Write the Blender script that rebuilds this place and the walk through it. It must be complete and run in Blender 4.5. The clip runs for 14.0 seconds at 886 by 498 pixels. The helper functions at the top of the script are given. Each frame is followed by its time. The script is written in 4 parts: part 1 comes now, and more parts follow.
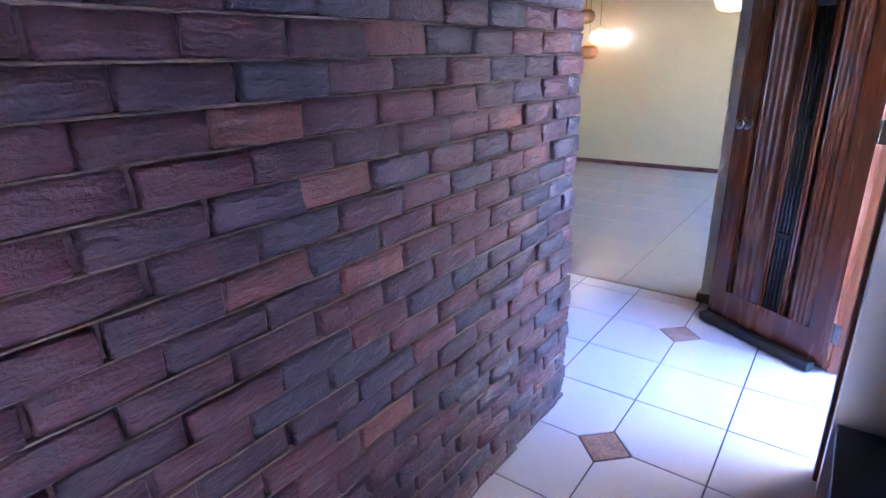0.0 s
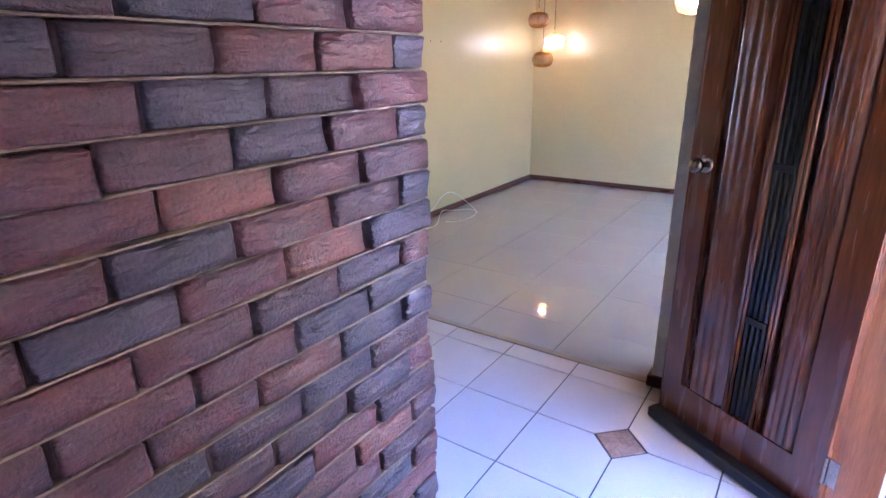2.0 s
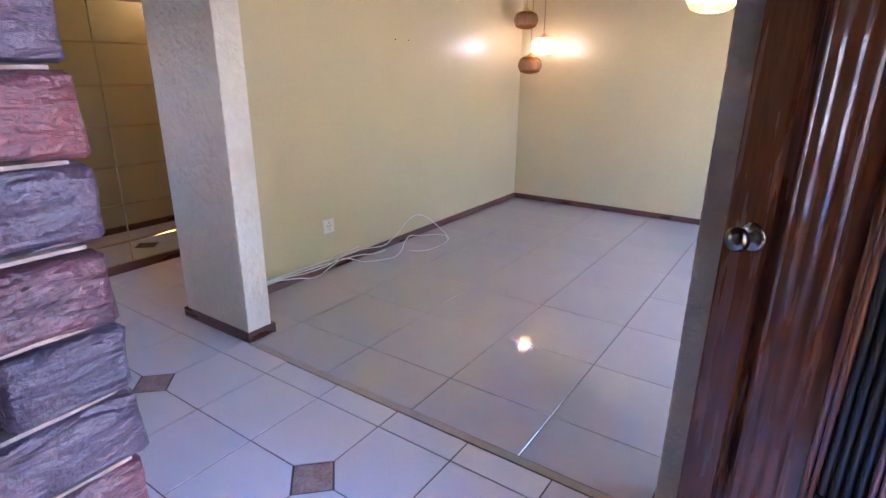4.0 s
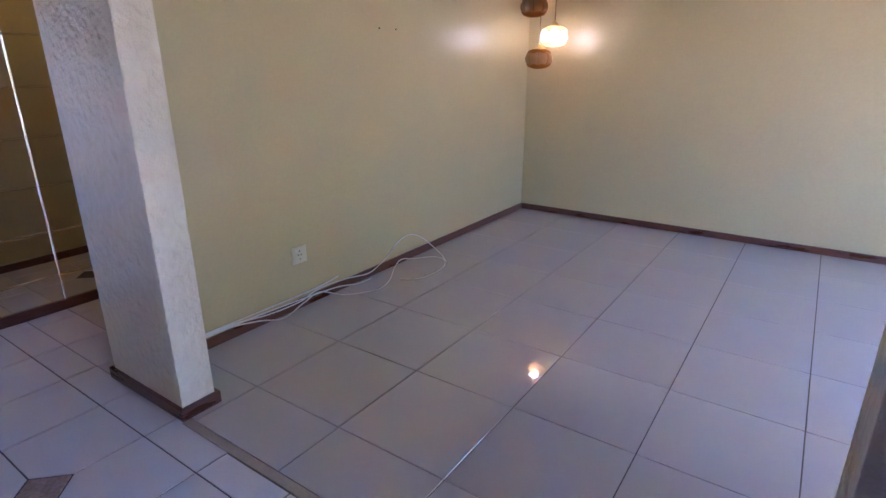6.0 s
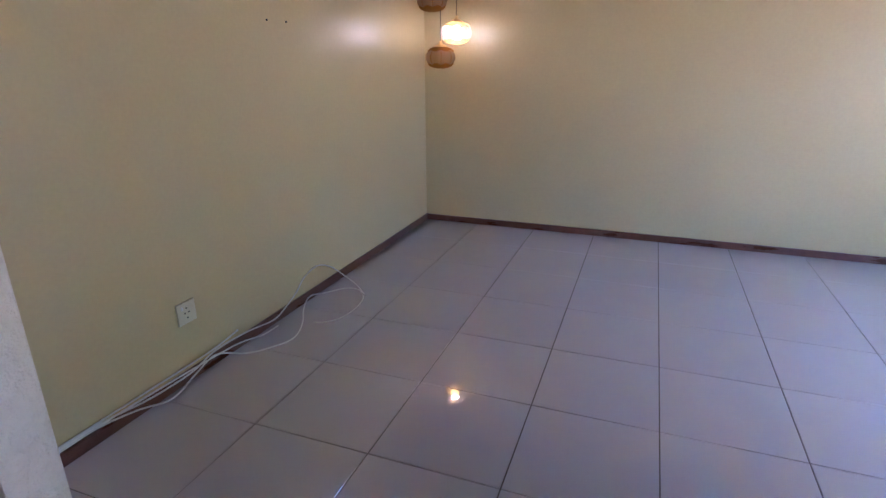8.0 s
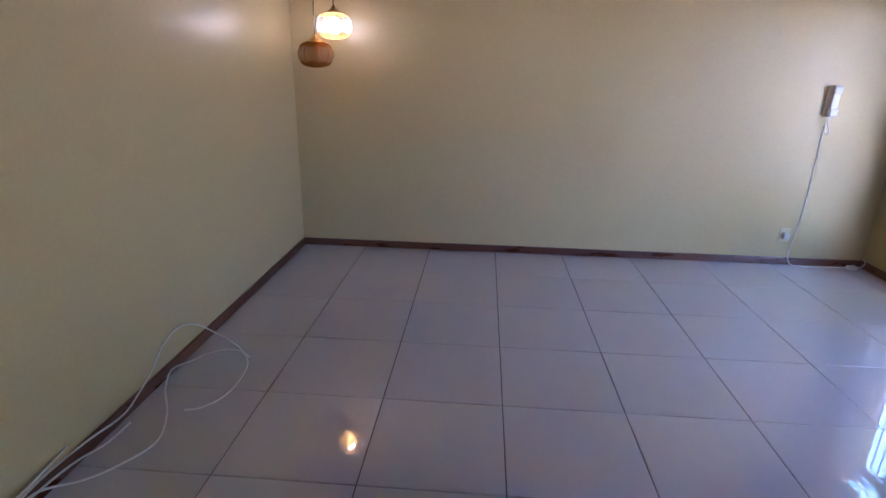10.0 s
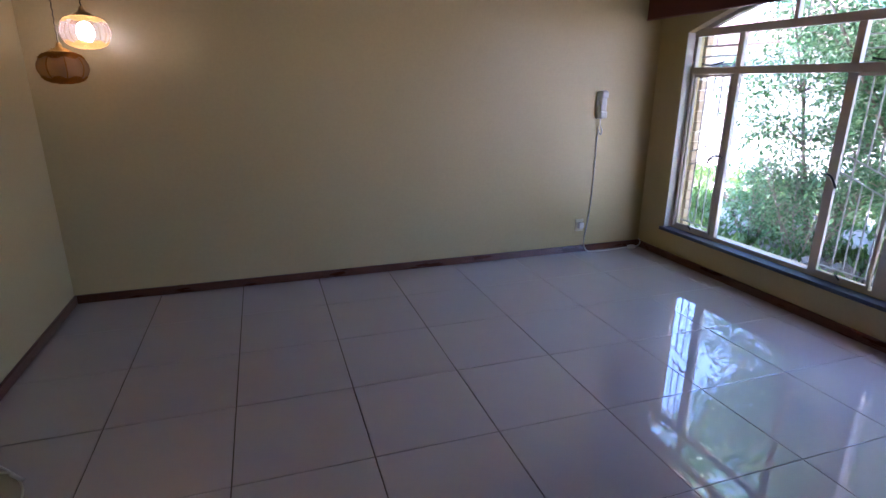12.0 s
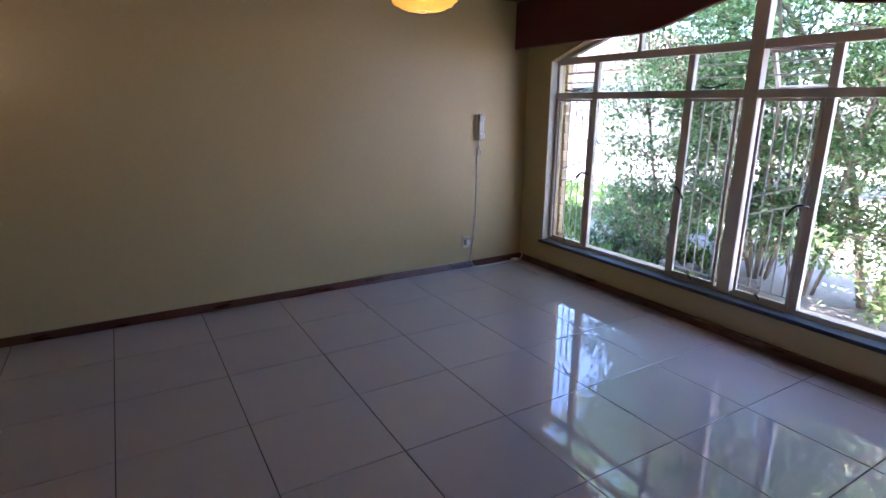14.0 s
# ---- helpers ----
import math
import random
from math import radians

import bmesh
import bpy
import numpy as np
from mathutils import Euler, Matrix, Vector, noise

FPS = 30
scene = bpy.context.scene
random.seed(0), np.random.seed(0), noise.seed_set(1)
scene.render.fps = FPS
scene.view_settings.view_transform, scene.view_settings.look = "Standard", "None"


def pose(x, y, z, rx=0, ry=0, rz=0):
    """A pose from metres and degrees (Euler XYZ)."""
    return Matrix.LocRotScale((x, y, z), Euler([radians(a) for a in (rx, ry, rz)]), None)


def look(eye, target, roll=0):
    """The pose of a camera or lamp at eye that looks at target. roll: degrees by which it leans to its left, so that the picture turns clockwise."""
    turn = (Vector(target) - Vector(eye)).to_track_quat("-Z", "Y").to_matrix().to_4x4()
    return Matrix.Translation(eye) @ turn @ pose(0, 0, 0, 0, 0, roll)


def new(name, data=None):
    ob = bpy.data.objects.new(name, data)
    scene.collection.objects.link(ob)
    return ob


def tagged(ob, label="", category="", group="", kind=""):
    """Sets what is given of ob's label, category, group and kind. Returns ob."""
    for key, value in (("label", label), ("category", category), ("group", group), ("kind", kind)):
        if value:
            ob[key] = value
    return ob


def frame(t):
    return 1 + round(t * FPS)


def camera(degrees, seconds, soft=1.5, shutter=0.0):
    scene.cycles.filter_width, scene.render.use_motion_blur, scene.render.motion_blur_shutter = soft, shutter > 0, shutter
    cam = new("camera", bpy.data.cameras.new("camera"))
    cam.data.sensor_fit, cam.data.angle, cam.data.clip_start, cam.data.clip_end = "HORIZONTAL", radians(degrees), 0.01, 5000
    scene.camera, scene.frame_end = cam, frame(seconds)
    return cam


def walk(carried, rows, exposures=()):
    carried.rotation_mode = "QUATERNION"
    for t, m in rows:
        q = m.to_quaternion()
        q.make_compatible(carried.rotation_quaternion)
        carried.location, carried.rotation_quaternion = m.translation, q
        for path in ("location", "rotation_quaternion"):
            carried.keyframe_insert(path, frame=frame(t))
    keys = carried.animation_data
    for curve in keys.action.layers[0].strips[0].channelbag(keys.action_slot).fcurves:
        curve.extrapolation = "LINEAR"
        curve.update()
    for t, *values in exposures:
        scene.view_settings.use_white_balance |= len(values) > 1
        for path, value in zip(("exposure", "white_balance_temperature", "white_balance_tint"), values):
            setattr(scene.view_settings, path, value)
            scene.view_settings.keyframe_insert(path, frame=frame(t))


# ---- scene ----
cam = camera(78.7, 14.0)
S = 1.2          # metres in one unit of the plan below
PATH = [             # metres
    (0, (0.139, 0.259, 1.615), (-1.002, 1.764, 0.955), -1.6),
    (0.5, (0.09, 0.523, 1.627), (-1.028, 2.041, 0.961), -1.3),
    (1, (0.043, 0.804, 1.63), (-1.058, 2.34, 0.976), -1.2),
    (1.5, (0.042, 1.103, 1.642), (-1.047, 2.651, 0.993), -1.3),
    (2, (0.027, 1.352, 1.638), (-1.059, 2.902, 0.99), -1.1),
    (2.5, (-0.062, 1.592, 1.639), (-1.143, 3.145, 0.992), -0.9),
    (3, (-0.113, 1.813, 1.634), (-1.195, 3.367, 0.989), -0.4),
    (3.5, (-0.153, 2.071, 1.654), (-1.223, 3.632, 1.006), 0.0),
    (3.7, (-0.185, 2.144, 1.636), (-1.255, 3.71, 1.001), 0.5),
    (5.8, (-0.66, 2.882, 1.611), (-1.723, 4.45, 0.97), 0.1),
    (6, (-0.668, 2.956, 1.602), (-1.747, 4.513, 0.96), -0.1),
    (6.5, (-0.833, 3.066, 1.601), (-1.878, 4.644, 0.956), -0.2),
    (7, (-1.014, 3.115, 1.596), (-1.946, 4.763, 0.952), 0.0),
    (7.5, (-1.167, 3.223, 1.597), (-1.998, 4.924, 0.952), -0.0),
    (8, (-1.286, 3.32, 1.618), (-1.951, 5.09, 0.968), -0.2),
    (10.5, (-1.933, 4.053, 1.581), (-1.871, 5.95, 0.951), 1.0),
    (11, (-1.998, 4.166, 1.604), (-1.698, 6.042, 0.978), 0.5),
    (11.5, (-2.045, 4.221, 1.604), (-1.567, 6.062, 0.988), 0.5),
    (12, (-2.037, 4.217, 1.597), (-1.437, 6.03, 1.004), 0.2),
    (12.5, (-2.068, 4.216, 1.616), (-1.349, 5.99, 1.036), 0.2),
    (13, (-2.056, 4.199, 1.633), (-1.249, 5.94, 1.069), 0.1),
    (13.5, (-2.079, 4.22, 1.653), (-1.174, 5.916, 1.103), 0.0),
    (14, (-2.089, 4.197, 1.613), (-1.101, 5.857, 1.094), 0.3),
]
EXPOSURES = [(0.0, 6.08, 4400, 32), (2.0, 6.0, 4850, 35), (3.7, 5.95, 4900, 36), (5.8, 5.30, 4800, 36), (8.2, 5.0, 4850, 36), (10.3, 4.62, 4850, 35), (12.0, 3.90, 5100, 34), (14.0, 3.62, 5350, 33)]
walk(cam, [(t, look(eye, target, roll)) for t, eye, target, roll in PATH], EXPOSURES)

# ---- world, sun, lamps ----
world = bpy.data.worlds.new("sky")
scene.world = world
world.use_nodes = True
wn = world.node_tree.nodes
sky = wn.new("ShaderNodeTexSky")
sky.sky_type, sky.sun_disc = "NISHITA", False
SUN_EL, SUN_AZ = 64.0, 195.0          # azimuth clockwise from +y
sky.sun_elevation, sky.sun_rotation = radians(SUN_EL), radians(SUN_AZ)
wn["Background"].inputs["Strength"].default_value = 0.15
world.node_tree.links.new(sky.outputs[0], wn["Background"].inputs["Color"])

sun_data = bpy.data.lights.new("sun", "SUN")
sun_data.energy, sun_data.angle, sun_data.color = 5.0, radians(0.5), (1.0, 0.95, 0.87)
sun = new("sun", sun_data)
ce = math.cos(radians(SUN_EL))
sun_from = Vector((ce * math.sin(radians(SUN_AZ)), ce * math.cos(radians(SUN_AZ)), math.sin(radians(SUN_EL))))
sun.matrix_world = look(sun_from * 40, (0, 0, 0))


# ---- materials ----
def links(m):
    return m.node_tree.links.new


def base_mat(name):
    m = bpy.data.materials.new(name)
    m.use_nodes = True
    n = m.node_tree.nodes
    return m, n, n["Principled BSDF"]


def ramp(n, stops):
    r = n.new("ShaderNodeValToRGB")
    e = r.color_ramp.elements
    while len(e) < len(stops):
        e.new(0.5)
    for k, (p, c) in zip(e, stops):
        k.position, k.color = p, (*c, 1)
    return r


def surface(name, c1, c2, rough=0.5, scale=3.0, grain=60.0, bump=0.1, metal=0.0, stretch=(1, 1, 1),
            rough_var=0.12, coat=0.0, per_object=0.0, dist=0.004, spec=0.5):
    """Two scales of variation in colour, roughness and relief."""
    m, n, p = base_mat(name)
    L = links(m)
    tc = n.new("ShaderNodeTexCoord")
    mp = n.new("ShaderNodeMapping")
    mp.inputs["Scale"].default_value = stretch
    L(tc.outputs["Object"], mp.inputs["Vector"])
    big, fine = n.new("ShaderNodeTexNoise"), n.new("ShaderNodeTexNoise")
    big.inputs["Scale"].default_value, big.inputs["Detail"].default_value = scale, 5
    fine.inputs["Scale"].default_value, fine.inputs["Detail"].default_value = grain, 6
    mix = n.new("ShaderNodeMath")
    mix.operation = "MULTIPLY_ADD"
    mix.inputs[1].default_value = 0.45
    half = n.new("ShaderNodeMath")
    half.operation = "MULTIPLY"
    half.inputs[1].default_value = 0.55
    for t in (big, fine):
        L(mp.outputs[0], t.inputs["Vector"])
    L(big.outputs["Fac"], half.inputs[0])
    L(fine.outputs["Fac"], mix.inputs[0])
    L(half.outputs[0], mix.inputs[2])
    fac = mix.outputs[0]
    if per_object:
        info = n.new("ShaderNodeObjectInfo")
        sh = n.new("ShaderNodeMath")
        sh.operation = "MULTIPLY_ADD"
        sh.inputs[1].default_value = per_object
        off = n.new("ShaderNodeMath")
        off.operation = "SUBTRACT"
        off.inputs[1].default_value = per_object / 2
        L(info.outputs["Random"], sh.inputs[0])
        L(fac, sh.inputs[2])
        L(sh.outputs[0], off.inputs[0])
        fac = off.outputs[0]
    r = ramp(n, [(0.30, c1), (0.70, c2)])
    L(fac, r.inputs[0])
    L(r.outputs[0], p.inputs["Base Color"])
    mr = n.new("ShaderNodeMapRange")
    mr.inputs["To Min"].default_value, mr.inputs["To Max"].default_value = max(0.02, rough - rough_var), min(1, rough + rough_var)
    L(big.outputs["Fac"], mr.inputs[0])
    L(mr.outputs[0], p.inputs["Roughness"])
    p.inputs["Metallic"].default_value = metal
    p.inputs["Coat Weight"].default_value = coat
    p.inputs["Specular IOR Level"].default_value = spec
    if bump:
        b = n.new("ShaderNodeBump")
        b.inputs["Strength"].default_value, b.inputs["Distance"].default_value = bump, dist
        L(fine.outputs["Fac"], b.inputs["Height"])
        L(b.outputs[0], p.inputs["Normal"])
    return m


M_WALL = surface("cream_wall_paint", (0.485, 0.383, 0.183), (0.535, 0.428, 0.208), 0.36, 1.2, 45, 0.12)
M_ROUGHCAST = surface("textured_plaster", (0.62, 0.53, 0.37), (0.70, 0.61, 0.44), 0.34, 9, 26, 1.0, dist=0.02)
M_WHITE = surface("white_paint", (0.74, 0.72, 0.67), (0.82, 0.80, 0.76), 0.4, 2, 60, 0.1)
M_TILE = surface("polished_porcelain", (0.49, 0.45, 0.465), (0.55, 0.51, 0.525), 0.014, 1.6, 160, 0.0, rough_var=0.005, per_object=0.06, spec=0.8)
M_TILE.node_tree.nodes["Principled BSDF"].inputs["IOR"].default_value = 1.75
M_HALLTILE = surface("glazed_white_tile", (0.66, 0.61, 0.60), (0.73, 0.68, 0.66), 0.22, 3, 90, 0.03, rough_var=0.06, per_object=0.12)
M_INSET = surface("mottled_brown_inset", (0.19, 0.11, 0.075), (0.50, 0.33, 0.25), 0.35, 14, 60, 0.2)
M_GROUT = surface("dark_grout", (0.075, 0.055, 0.048), (0.13, 0.10, 0.09), 0.85, 6, 200, 0.2)
M_BASE = surface("varnished_skirting", (0.055, 0.018, 0.012), (0.15, 0.052, 0.030), 0.30, 3, 30, 0.1, stretch=(1, 1, 6), coat=0.2)
M_WOOD = surface("dark_varnished_door_wood", (0.085, 0.025, 0.009), (0.165, 0.050, 0.018), 0.26, 4, 16, 0.05, stretch=(7, 7, 0.6), coat=0.25)
M_FRAMEWOOD = surface("varnished_frame_wood", (0.12, 0.042, 0.017), (0.26, 0.105, 0.045), 0.34, 4, 24, 0.08, stretch=(9, 9, 0.7), coat=0.2)
M_IRON = surface("black_iron", (0.004, 0.004, 0.005), (0.012, 0.012, 0.013), 0.42, 10, 90, 0.1)
M_BAR = surface("painted_steel_bar", (0.32, 0.31, 0.27), (0.42, 0.40, 0.35), 0.45, 10, 90, 0.1)
M_STEEL = surface("painted_steel_frame", (0.60, 0.55, 0.48), (0.70, 0.64, 0.57), 0.42, 6, 90, 0.1)
M_BRASS = surface("aged_brass", (0.62, 0.43, 0.15), (0.82, 0.62, 0.28), 0.5, 20, 120, 0.1, metal=1.0)
M_NICKEL = surface("worn_nickel", (0.16, 0.135, 0.115), (0.30, 0.26, 0.23), 0.24, 20, 120, 0.05, metal=1.0)
M_SLATE = surface("blue_slate", (0.035, 0.042, 0.065), (0.075, 0.085, 0.12), 0.52, 5, 60, 0.3)
M_PELMET = surface("maroon_pelmet", (0.085, 0.012, 0.010), (0.13, 0.022, 0.018), 0.6, 4, 150, 0.3)
M_PIPING = surface("maroon_edging", (0.20, 0.07, 0.06), (0.28, 0.11, 0.09), 0.5, 4, 150, 0.1)
M_CORNICE = surface("brown_timber", (0.10, 0.045, 0.022), (0.19, 0.085, 0.04), 0.45, 3, 30, 0.15, stretch=(8, 1, 8))
M_PLASTIC = surface("white_plastic", (0.66, 0.64, 0.60), (0.74, 0.72, 0.68), 0.35, 5, 80, 0.02)
M_CREAMPLASTIC = surface("cream_plastic", (0.60, 0.54, 0.36), (0.68, 0.62, 0.44), 0.35, 5, 80, 0.02)
M_CABLE = surface("white_cable", (0.62, 0.60, 0.57), (0.74, 0.72, 0.69), 0.45, 8, 80, 0.02)
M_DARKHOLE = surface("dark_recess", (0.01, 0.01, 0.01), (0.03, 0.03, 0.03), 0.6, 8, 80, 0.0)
M_RUBBER = surface("black_rubber", (0.010, 0.010, 0.012), (0.028, 0.026, 0.026), 0.55, 10, 90, 0.2)
M_FACEBRICK = surface("yellow_face_brick", (0.50, 0.38, 0.22), (0.66, 0.53, 0.34), 0.85, 12, 70, 0.5, per_object=0.4)
M_LAWN = surface("lawn_earth", (0.28, 0.225, 0.17), (0.58, 0.50, 0.42), 0.95, 0.9, 30, 0.6, dist=0.02)
M_PAVE = surface("pale_paving", (0.44, 0.39, 0.35), (0.62, 0.57, 0.52), 0.9, 2.5, 60, 0.4)
M_ROCK = surface("garden_rock", (0.10, 0.085, 0.075), (0.28, 0.25, 0.22), 0.9, 8, 50, 0.8)
M_BARK = surface("pale_bark", (0.16, 0.115, 0.075), (0.40, 0.33, 0.26), 0.9, 9, 60, 0.8, stretch=(1, 1, 0.3))
M_HOUSE = surface("pale_house_wall", (0.46, 0.41, 0.36), (0.58, 0.52, 0.46), 0.8, 2, 60, 0.2)
M_ROOF = surface("dark_roof", (0.12, 0.06, 0.05), (0.20, 0.11, 0.09), 0.8, 3, 60, 0.3)
# Mortar backing darkened to put shade into the deep head joints.
M_MORTAR = surface("brown_shaded_mortar", (0.030, 0.016, 0.016), (0.075, 0.045, 0.040), 0.95, 9, 120, 0.8)


def leaf_material(name, stops):
    m, n, p = base_mat(name)
    L = links(m)
    g = n.new("ShaderNodeNewGeometry")
    r = ramp(n, stops)
    L(g.outputs["Random Per Island"], r.inputs[0])
    L(r.outputs[0], p.inputs["Base Color"])
    p.inputs["Roughness"].default_value = 0.38
    t = n.new("ShaderNodeBsdfTranslucent")
    L(r.outputs[0], t.inputs["Color"])
    mx = n.new("ShaderNodeMixShader")
    mx.inputs[0].default_value = 0.5
    L(p.outputs[0], mx.inputs[1])
    L(t.outputs[0], mx.inputs[2])
    L(mx.outputs[0], n["Material Output"].inputs["Surface"])
    return m


M_LEAF = leaf_material("green_leaves", [(0.0, (0.06, 0.14, 0.05)), (0.5, (0.15, 0.28, 0.105)), (1.0, (0.35, 0.48, 0.25))])
M_LEAFY = leaf_material("yellow_green_leaves", [(0.0, (0.08, 0.15, 0.045)), (0.5, (0.20, 0.31, 0.11)), (1.0, (0.40, 0.44, 0.20))])
M_GRASS = leaf_material("grass_blades", [(0.0, (0.06, 0.12, 0.02)), (1.0, (0.16, 0.24, 0.06))])


def brick_material(name, tones):
    """Clinker brick: red, plum and blue-black pieces, burnt patches, a slight glaze."""
    m, n, p = base_mat(name)
    L = links(m)
    info, tc = n.new("ShaderNodeObjectInfo"), n.new("ShaderNodeTexCoord")
    geo = n.new("ShaderNodeNewGeometry")
    add = n.new("ShaderNodeMath")
    add.operation = "ADD"
    L(info.outputs["Random"], add.inputs[0])
    L(geo.outputs["Random Per Island"], add.inputs[1])
    fr = n.new("ShaderNodeMath")
    fr.operation = "FRACT"
    L(add.outputs[0], fr.inputs[0])
    off = n.new("ShaderNodeVectorMath")
    off.operation = "MULTIPLY_ADD"
    comb = n.new("ShaderNodeCombineXYZ")
    for k in range(3):
        L(fr.outputs[0], comb.inputs[k])
    off.inputs[1].default_value = (37, 53, 71)
    L(comb.outputs[0], off.inputs[0])
    L(tc.outputs["Object"], off.inputs[2])
    body = ramp(n, tones)
    L(fr.outputs[0], body.inputs[0])
    blot, fine, ridge = n.new("ShaderNodeTexNoise"), n.new("ShaderNodeTexNoise"), n.new("ShaderNodeTexNoise")
    blot.inputs["Scale"].default_value, blot.inputs["Detail"].default_value = 16, 6
    fine.inputs["Scale"].default_value, fine.inputs["Detail"].default_value = 130, 8
    ridge.inputs["Scale"].default_value, ridge.inputs["Detail"].default_value = 30, 8
    ridge.inputs["Distortion"].default_value = 0.6
    mp = n.new("ShaderNodeMapping")
    mp.inputs["Scale"].default_value = (1, 0.55, 2.0)
    L(off.outputs[0], mp.inputs[0])
    for t in (blot, fine):
        L(off.outputs[0], t.inputs["Vector"])
    L(mp.outputs[0], ridge.inputs["Vector"])
    dark = ramp(n, [(0.32, (0.66, 0.70, 0.82)), (0.50, (0.97, 0.96, 0.98)), (0.70, (1.28, 1.18, 1.14))])
    L(blot.outputs["Fac"], dark.inputs[0])
    mul = n.new("ShaderNodeMix")
    mul.data_type, mul.blend_type = "RGBA", "MULTIPLY"
    mul.inputs[0].default_value = 1
    L(body.outputs[0], mul.inputs[6])
    L(dark.outputs[0], mul.inputs[7])
    spk = ramp(n, [(0.35, (0.78, 0.78, 0.80)), (0.65, (1.2, 1.2, 1.2))])
    L(fine.outputs["Fac"], spk.inputs[0])
    mul2 = n.new("ShaderNodeMix")
    mul2.data_type, mul2.blend_type = "RGBA", "MULTIPLY"
    mul2.inputs[0].default_value = 1
    L(mul.outputs[2], mul2.inputs[6])
    L(spk.outputs[0], mul2.inputs[7])
    L(mul2.outputs[2], p.inputs["Base Color"])
    mr = n.new("ShaderNodeMapRange")
    mr.inputs["To Min"].default_value, mr.inputs["To Max"].default_value = 0.24, 0.46
    L(blot.outputs["Fac"], mr.inputs[0])
    L(mr.outputs[0], p.inputs["Roughness"])
    p.inputs["Specular IOR Level"].default_value = 0.65
    hsum = n.new("ShaderNodeMath")
    hsum.operation = "MULTIPLY_ADD"
    hsum.inputs[1].default_value = 0.3
    L(fine.outputs["Fac"], hsum.inputs[0])
    L(ridge.outputs["Fac"], hsum.inputs[2])
    b = n.new("ShaderNodeBump")
    b.inputs["Strength"].default_value, b.inputs["Distance"].default_value = 1.0, 0.014
    L(hsum.outputs[0], b.inputs["Height"])
    L(b.outputs[0], p.inputs["Normal"])
    return m


M_BRICK = brick_material("plum_red_clinker", [(0.0, (0.038, 0.015, 0.021)), (0.35, (0.054, 0.017, 0.021)), (0.7, (0.074, 0.020, 0.023)), (1.0, (0.094, 0.025, 0.024))])
M_BRICK_ORANGE = brick_material("orange_clinker", [(0.0, (0.092, 0.030, 0.024)), (1.0, (0.136, 0.047, 0.033))])
M_BRICK_BLUE = brick_material("blue_clinker", [(0.0, (0.030, 0.022, 0.034)), (1.0, (0.050, 0.030, 0.042))])


def glass_material(name, tint, gloss=0.9, rough=0.0):
    m, n, p = base_mat(name)
    L = links(m)
    n.remove(p)
    tr, gl, fr, mx = n.new("ShaderNodeBsdfTransparent"), n.new("ShaderNodeBsdfGlossy"), n.new("ShaderNodeLayerWeight"), n.new("ShaderNodeMixShader")
    tr.inputs[0].default_value = (*tint, 1)
    gl.inputs["Roughness"].default_value = rough
    gl.inputs[0].default_value = (gloss, gloss, gloss, 1)
    fr.inputs["Blend"].default_value = 0.5
    p5, sc = n.new("ShaderNodeMath"), n.new("ShaderNodeMath")
    p5.operation, sc.operation = "POWER", "MULTIPLY_ADD"
    p5.inputs[1].default_value, sc.inputs[1].default_value, sc.inputs[2].default_value = 5, 0.9, 0.035
    L(fr.outputs["Facing"], p5.inputs[0])
    L(p5.outputs[0], sc.inputs[0])
    L(sc.outputs[0], mx.inputs[0])
    L(tr.outputs[0], mx.inputs[1])
    L(gl.outputs[0], mx.inputs[2])
    L(mx.outputs[0], n["Material Output"].inputs["Surface"])
    return m


M_GLASS = glass_material("window_glass", (0.96, 0.97, 0.96))


def globe_material(name, tint, cloud):
    """Moulded lamp glass: clear tinted glass, clouded by its relief."""
    m, n, p = base_mat(name)
    L = links(m)
    p.inputs["Base Color"].default_value = (*tint, 1)
    p.inputs["Roughness"].default_value = 0.18
    tl, tr = n.new("ShaderNodeBsdfTranslucent"), n.new("ShaderNodeBsdfTransparent")
    tl.inputs[0].default_value = (*tint, 1)
    tr.inputs[0].default_value = (*tint, 1)
    nz = n.new("ShaderNodeTexNoise")
    nz.inputs["Scale"].default_value = 40
    bp = n.new("ShaderNodeBump")
    bp.inputs["Strength"].default_value, bp.inputs["Distance"].default_value = 0.5, 0.004
    L(nz.outputs["Fac"], bp.inputs["Height"])
    L(bp.outputs[0], p.inputs["Normal"])
    a, b = n.new("ShaderNodeMixShader"), n.new("ShaderNodeMixShader")
    a.inputs[0].default_value, b.inputs[0].default_value = 0.25, cloud
    L(tl.outputs[0], a.inputs[1])
    L(p.outputs[0], a.inputs[2])
    L(tr.outputs[0], b.inputs[1])
    L(a.outputs[0], b.inputs[2])
    L(b.outputs[0], n["Material Output"].inputs["Surface"])
    return m


M_GLOBE = globe_material("smoky_amber_glass", (0.76, 0.60, 0.42), 0.42)
M_AMBER = globe_material("dark_amber_glass", (0.46, 0.26, 0.07), 0.62)
M_GLOBE_CLEAR = globe_material("pale_amber_glass", (0.98, 0.90, 0.80), 0.10)
M_GLOBE_YELLOW = globe_material("yellow_amber_glass", (0.98, 0.82, 0.36), 0.2)


def glow(name, color, strength):
    m, n, p = base_mat(name)
    p.inputs["Emission Color"].default_value = (*color, 1)
    p.inputs["Emission Strength"].default_value = strength
    return m


M_BULB = glow("lit_bulb", (1.0, 0.92, 0.76), 2.6)


def mirror_material():
    m, n, p = base_mat("mirror_silver")
    p.inputs["Base Color"].default_value = (0.86, 0.88, 0.87, 1)
    p.inputs["Metallic"].default_value, p.inputs["Roughness"].default_value = 1.0, 0.02
    return m


M_MIRROR = mirror_material()


